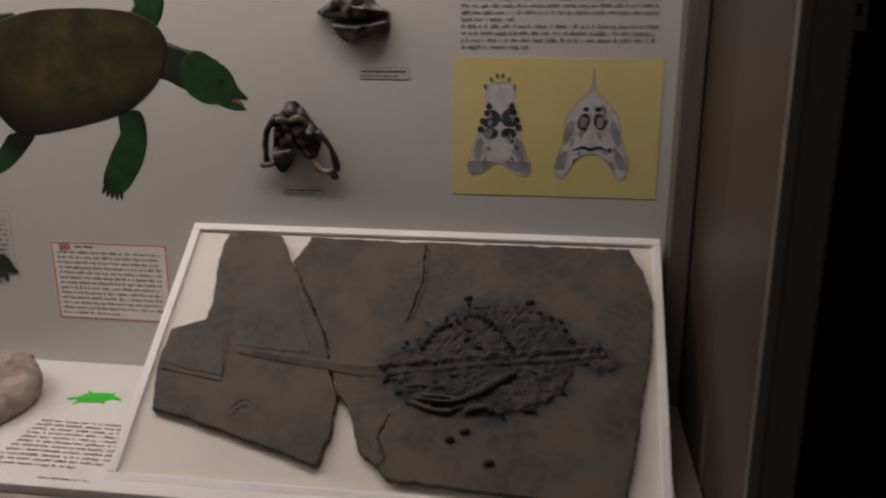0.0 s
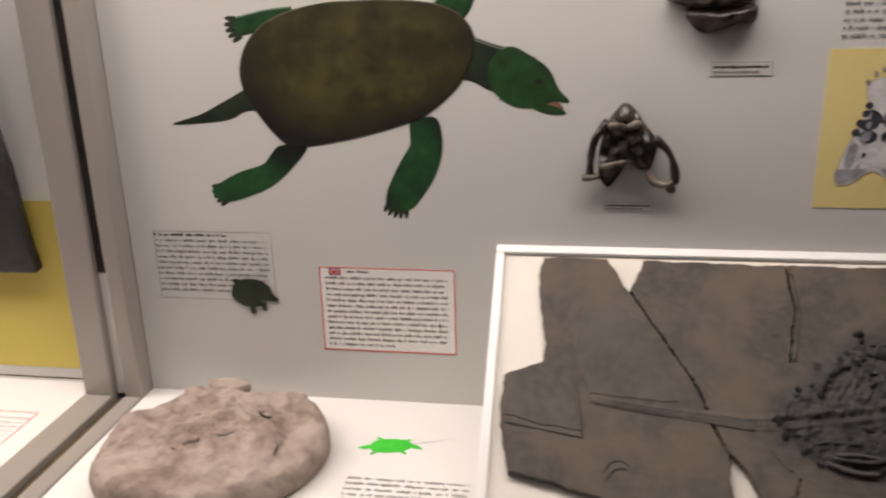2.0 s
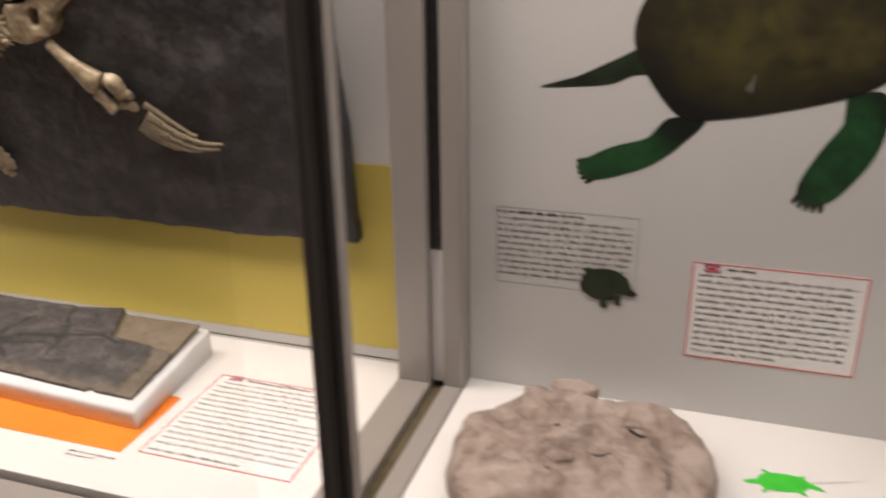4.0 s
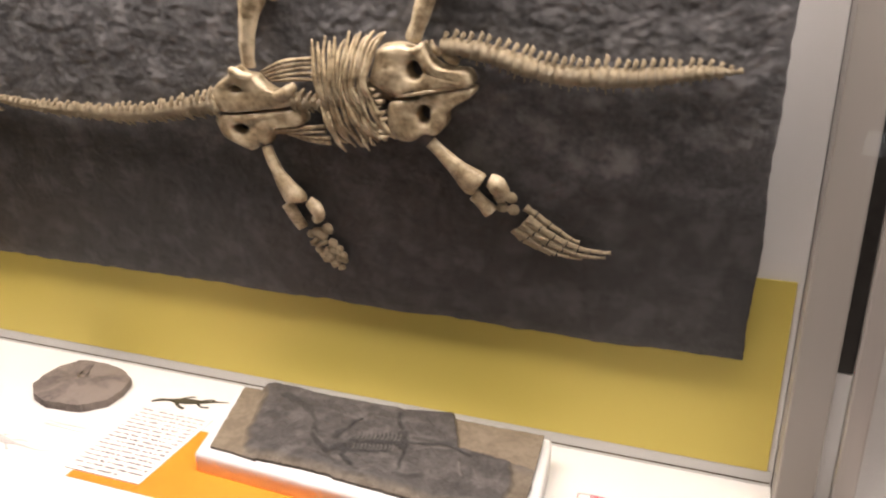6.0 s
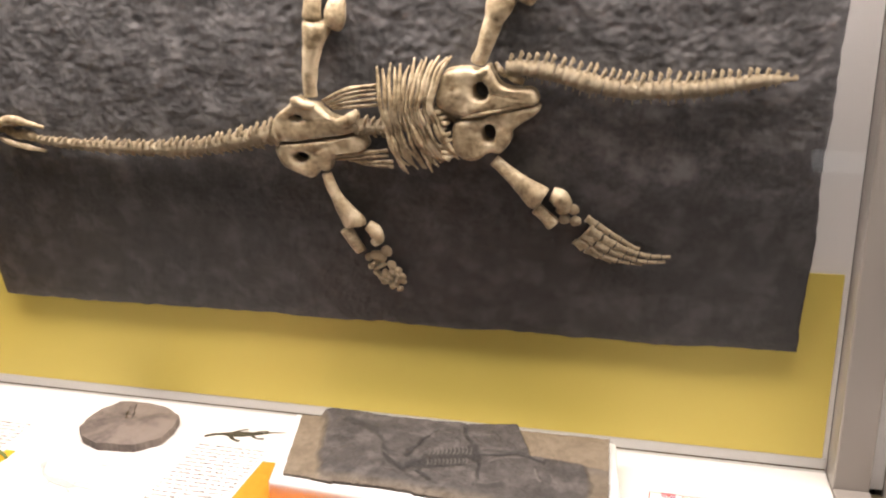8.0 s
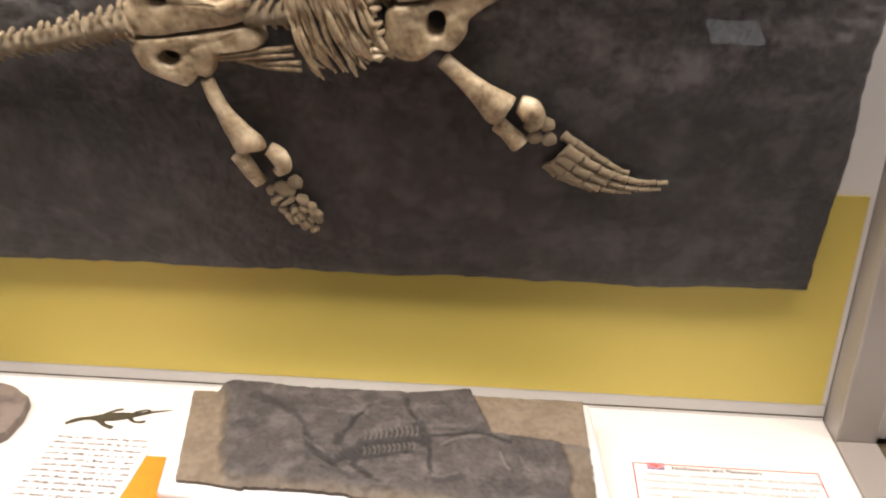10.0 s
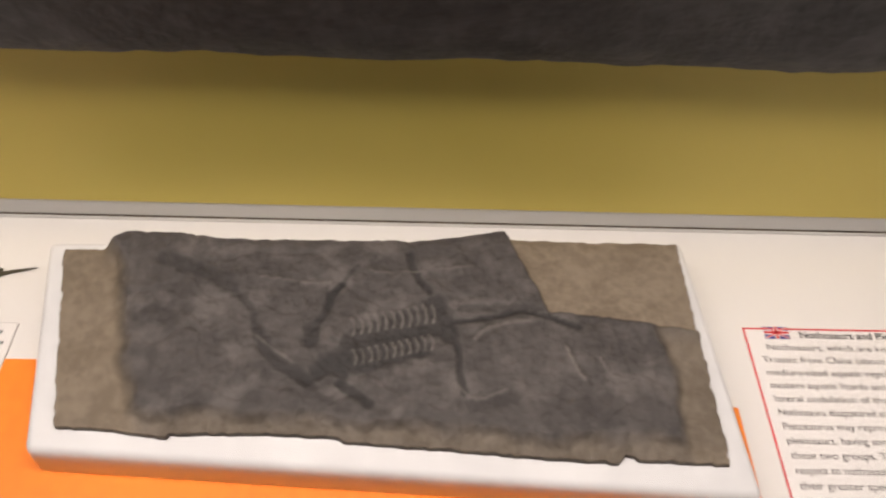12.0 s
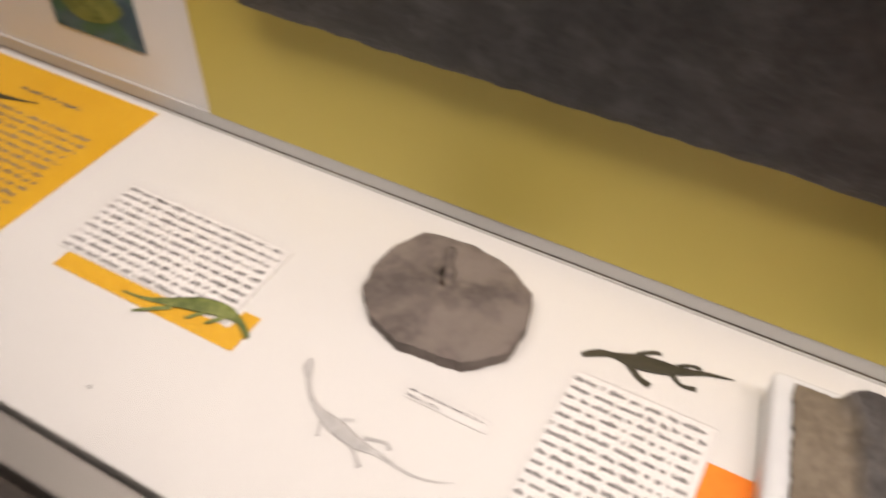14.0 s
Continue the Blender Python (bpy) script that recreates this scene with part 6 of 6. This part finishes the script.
quads = [(NU * r + c, NU * r + c + 1, NU * r + NU + c + 1, NU * r + NU + c) for r in range(NV - 1) for c in range(NU - 1)]
m_ = len(foot)
quads += [(foot[k], n + k, n + (k + 1) % m_, foot[(k + 1) % m_])[::-1] for k in range(m_)]
plate.data.clear_geometry()
plate.data.from_pydata(verts, [], quads)
for name, values in (("plaster", tone), ("stain", stain), ("pale", pale)):
    layer = plate.data.attributes.new(name, "FLOAT", "POINT")
    # 0.9 at the foot paints the shadow under the plate into its edge
    layer.data.foreach_set("value", [float(v) for v in values] + [0.9 if name == "stain" else float(values[k]) for k in foot])
plate.data.polygons.foreach_set("use_smooth", [True] * (len(quads) - m_) + [False] * m_)
# orange field under the tray and its text
orange = solid("orange_field", slab_of(bmesh.new(), [(-0.931, -0.304), (-0.3705, -0.304), (-0.3705, -0.172), (-0.6, -0.172), (-0.6, -0.140), (-0.931, -0.140)], 0.0002, 0.0008), ORANGE, floor_at(0, 0), "orange printed rectangle on the floor board under the tray", "floor print")
sheet = solid("orange_strip", boxed(-1.040, -0.9315, -0.304, -0.288, 0.0002, 0.0008), ORANGE, floor_at(0, 0), "orange printed strip below a text block", "floor print")
t4 = thing("text_panel", floor_at(-1.056, -0.107), "white text card with grey print beside the orange field", "text panel")
part("card", boxed(0.0, 0.127, -0.180, 0.0, 0.0, 0.0014), CARD, t4)
part("border", outline_lines(0.127, 0.180, 0.0006, 0.0017), PALEGREY, t4)
part("text", print_lines(0.120, -0.003, 0.0102, 17, 71, 0.003, 0.7, h=0.0018), INK, t4, kind_of_text)
cap = thing("caption_label", floor_at(-0.437, -0.314), "faint printed caption on the white floor board", "label")
part("text", print_lines(0.072, 0.0, 0.0075, 2, 73, 0.0, 0.6), BOLDINK, cap)

# readable English panel
uk = thing("text_panel", floor_at(-0.350, -0.0975), "white text panel with red border about swimming reptiles", "text panel", "red framed text panels")
part("card", boxed(0, 0.214, -0.199, 0, 0.0, 0.0006), CARD, uk)
part("border", outline_lines(0.214, 0.199, 0.0016, 0.0009), RED, uk, "thin red border")
flag(uk, 0.017, 0.0015, 0.020, 0.012)
part("title", lettering("Nothosaurs and Plesiosaurs", 0.0092, 0.001, True), BOLDINK, uk, "bold black heading", m=pose(0.045, -0.0095, 0))
rows = ["Nothosaurs, which are known from the Early Middle", "Triassic from China (about 240 million years ago), are", "medium-sized aquatic reptiles. They probably swam like", "modern aquatic lizards and crocodiles, relying primarily on", "lateral undulation of the trunk and tail for propulsion.", "Nothosaurs disappeared at the end of the Triassic.", "Pistosaurus may represent a link between nothosaurs and", "plesiosaurs, having some anatomical characters common to", "these two groups. The plesiosauroids are advanced with", "respect to nothosaurs in the greater relative size of the limbs", "their greater specialization for aquatic propulsion. We", "distinguish two groups, which lived in Jurassic and Creta", "(between 210 and 65 million years ago): plesiosaurs", "elongate neck and tail, and a little skull, and pliosaurs"]
for i, r in enumerate(rows):
    bm = lettering(r, 0.0084, 0.001)
    w = max(v.co.x for v in bm.verts)
    bmesh.ops.scale(bm, verts=bm.verts, vec=(min(0.197 / w, 1.15) if i not in (5,) else 0.9, 1, 1))
    part("text_line", bm, INK, uk, m=pose(0.009 if i else 0.015, -0.0215 - 0.0118 * i, 0))
part("text", print_lines(0.194, -0.182, 0.0118, 1, 75, 0.009, 0.7, h=0.001), INK, uk)

# stone disc
o = ragged([(-0.074, -0.033), (-0.081, -0.003), (-0.077, 0.032), (-0.060, 0.062), (-0.015, 0.069), (0.028, 0.063), (0.068, 0.039), (0.078, 0.006), (0.078, -0.033), (0.047, -0.065), (-0.015, -0.070), (-0.051, -0.056)][::-1], 0.006, 0.0014, 12.0)
bm = dome(bmesh.new(), o, 0.0004, 0.014, 0.006, 0.005, 24, rings=(1.0, 0.97, 0.9, 0.8, 0.68, 0.55, 0.4, 0.25, 0.12))
disc = solid("stone_disc", bm, STONE, floor_at(-1.190, -0.095), "flat brown-grey stone nodule with a small fossil on the floor board", "rock", smooth=False)
sf = thing("small_fossil", floor_at(-1.204, -0.082, 0.917), "small dark fossil shape on the stone nodule", "fossil")
part("body", tube(bmesh.new(), [(-0.005, 0.013, 0.003, 0.0012), (-0.002, 0.004, 0.003, 0.0030), (0.001, -0.002, 0.003, 0.0016), (0.005, -0.010, 0.003, 0.0036), (0.009, -0.017, 0.002, 0.0012)], 0.3, rough=0.7), SKULLDARK, sf, smooth=True)

part("ridge", tube(bmesh.new(), [(-0.012, 0.040, 0.0004, 0.004), (-0.004, 0.018, 0.0016, 0.008), (0.002, 0.0, 0.0016, 0.009), (0.012, -0.022, 0.0012, 0.007), (0.026, -0.045, -0.001, 0.003)], 0.16, rough=0.5), STONE, sf, "low paler ridge", smooth=True)

# printed figures on the floor
lz = thing("lizard_silhouette", floor_at(0.004, 0), "dark olive swimming reptile silhouette printed on the floor board", "floor print")
for pts in (((-1.062, -0.089, 0.003), (-1.050, -0.080, 0.0045), (-1.038, -0.076, 0.0035), (-1.020, -0.073, 0.008), (-1.000, -0.069, 0.0085), (-0.980, -0.064, 0.005), (-0.960, -0.056, 0.0025), (-0.948, -0.053, 0.0018), (-0.936, -0.050, 0.0007)), ((-1.022, -0.078, 0.004), (-1.010, -0.088, 0.003), (-0.998, -0.092, 0.0035)), ((-1.020, -0.066, 0.003), (-1.008, -0.056, 0.0025), (-1.000, -0.054, 0.002)), ((-0.986, -0.070, 0.003), (-0.975, -0.078, 0.002), (-0.962, -0.076, 0.003)), ((-0.984, -0.060, 0.0025), (-0.972, -0.053, 0.002), (-0.964, -0.054, 0.0025))):
    flat_tube("limb" if len(pts) < 5 else "body", pts, OLIVEINK, "", 0.0005, 0.06, lz, 5)
gl = thing("pale_reptile_drawing", floor_at(0.010, 0.002), "pale grey reptile drawing printed on the floor board", "floor print")
for pts in (((-1.274, -0.212, 0.0035), (-1.271, -0.221, 0.0060), (-1.264, -0.231, 0.003)), ((-1.266, -0.228, 0.003), (-1.252, -0.245, 0.0028), (-1.236, -0.254, 0.005), (-1.215, -0.260, 0.0085), (-1.192, -0.265, 0.0065), (-1.172, -0.265, 0.003), (-1.14, -0.268, 0.0018), (-1.118, -0.263, 0.0012), (-1.106, -0.257, 0.0006)), ((-1.230, -0.262, 0.003), (-1.224, -0.275, 0.0025)), ((-1.215, -0.252, 0.003), (-1.205, -0.247, 0.002)), ((-1.196, -0.268, 0.0028), (-1.186, -0.276, 0.0022), (-1.179, -0.282, 0.0038)), ((-1.190, -0.258, 0.0025), (-1.172, -0.253, 0.002), (-1.166, -0.257, 0.003))):
    flat_tube("limb" if len(pts) < 5 else "body", [(x, y, r * 0.82) for x, y, r in pts], FAINTINK, "", 0.0004, 0.05, gl, 5)
lab = thing("caption_label", floor_at(-1.174, -0.191, 0.9), "small caption label on the white floor board", "label")
part("card", boxed(0, 0.079, -0.0135, 0, 0, 0.0005), CARD, lab)
part("border", outline_lines(0.079, 0.0135, 0.0005, 0.0008), PALEGREY, lab)
part("text", print_lines(0.073, -0.0008, 0.0062, 2, 81, 0.002, 0.5, h=0.0008), INK, lab)
t3 = thing("text_panel", floor_at(-1.568, -0.111), "white text card with grey print above an amber strip", "text panel")
part("card", boxed(0, 0.212, -0.106, 0, 0, 0.0014), CARD, t3)
part("border", outline_lines(0.212, 0.106, 0.0006, 0.0017), PALEGREY, t3)
part("text", print_lines(0.206, -0.002, 0.0104, 10, 83, 0.003, 0.8, h=0.0018), INK, t3, kind_of_text)
am = thing("amber_strip", floor_at(-1.331, -0.2395), "amber printed strip with a green long-necked reptile on it", "floor print")
part("strip", boxed(-0.221, 0.0, 0.0, 0.0205, 0.0002, 0.0008), AMBER, am, "amber strip")
part("strip_end", boxed(-0.019, 0.0, 0.0206, 0.0435, 0.0002, 0.0008), AMBER, am)
pr = thing("reptile_print", floor_at(0.0135, 0.002, 0.9014), "olive green long-necked reptile printed over the amber strip", "floor print")
for pts in (((-1.480, -0.235, 0.001), (-1.455, -0.232, 0.002), (-1.432, -0.224, 0.005), (-1.405, -0.213, 0.009), (-1.380, -0.208, 0.008), (-1.362, -0.210, 0.004), (-1.350, -0.216, 0.0032), (-1.341, -0.223, 0.0025)), ((-1.425, -0.228, 0.003), (-1.445, -0.242, 0.002), (-1.455, -0.249, 0.001)), ((-1.395, -0.218, 0.003), (-1.405, -0.232, 0.002)), ((-1.375, -0.214, 0.003), (-1.385, -0.228, 0.002))):
    flat_tube("limb" if len(pts) < 5 else "body", pts, GREENPRINT, "", 0.0006, 0.08, pr, 5)
bo = thing("amber_text_sheet", floor_at(0.011, 0), "large amber text panel with dark print on the floor board", "text panel")
part("sheet", boxed(-1.928, -1.646, -0.368, -0.0015, 0.0002, 0.0012), AMBER, bo, "amber sheet")
part("title", print_lines(0.10, -0.036, 0.012, 1, 85, -1.83, 1.0, (0,), 0.0015), BOLDINK, bo)
part("text", print_lines(0.235, -0.075, 0.0118, 24, 86, -1.905, 0.6, h=0.0015), INK, bo, kind_of_text)
flat_tube("reptile_print", ((-1.90, -0.09, 0.004), (-1.88, -0.076, 0.008), (-1.85, -0.072, 0.006), (-1.82, -0.066, 0.003), (-1.785, -0.058, 0.001)), OLIVEINK, "dark green reptile print", 0.0018, 0.06, bo, 5)
wp = thing("sea_painting", wall_at(-1.640, 0.975, 0.0095), "blue and green sea reptile painting on the white wall", "picture")
part("sheet", boxed(-0.14, 0.0, 0.0, 0.21, 0.0, 0.0012), BLUEPRINT, wp)
part("reptile", dome(bmesh.new(), curve_points([(-0.12, 0.05), (-0.07, 0.075), (-0.02, 0.05), (-0.05, 0.025), (-0.10, 0.02)][::-1], 4, True), 0.0013, 0.0016, 0.0004), GREENPRINT, wp)
solid("adhesive_dot", dome(bmesh.new(), [(0.003 * math.cos(a / 5 * math.pi), 0.0022 * math.sin(a / 5 * math.pi)) for a in range(10)], 0.0002, 0.0006, 0.0003), PALEGREY, floor_at(-1.412, -0.328), "tiny grey speck on the floor board", "speck")

# lamps in the showcase tops
for x, L in ((0.65, 1.12), (-1.0, 1.62)):
    lm = thing("strip_light", pose(x, -0.30, 2.138), "slim strip light under the showcase top", "light", "showcase lights")
    part("housing", boxed(-L / 2, L / 2, -0.07, 0.07, -0.012, 0.0, bevel=0.002), METAL, lm)
    part("diffuser", boxed(-L / 2 + 0.01, L / 2 - 0.01, -0.06, 0.06, -0.016, -0.0125), LAMPGLOW, lm, "glowing diffuser")

# lit table far behind the walker, seen in the glass
table = thing("light_table", pose(0.61, -4.53, 0.0, 0, 0, 9), "low lit display table with a glowing white top", "table")
for x0, x1 in ((-0.13, -0.006), (0.006, 0.13)):
    part("glowing_top", boxed(x0, x1, -0.28, 0.28, 0.68, 0.70), glowing("table_glow", (0.92, 0.96, 1.0), 1.8), table, "glowing white top")
part("body", boxed(-0.135, 0.135, -0.285, 0.285, 0.0, 0.679), ROOM, table, "dark table body")
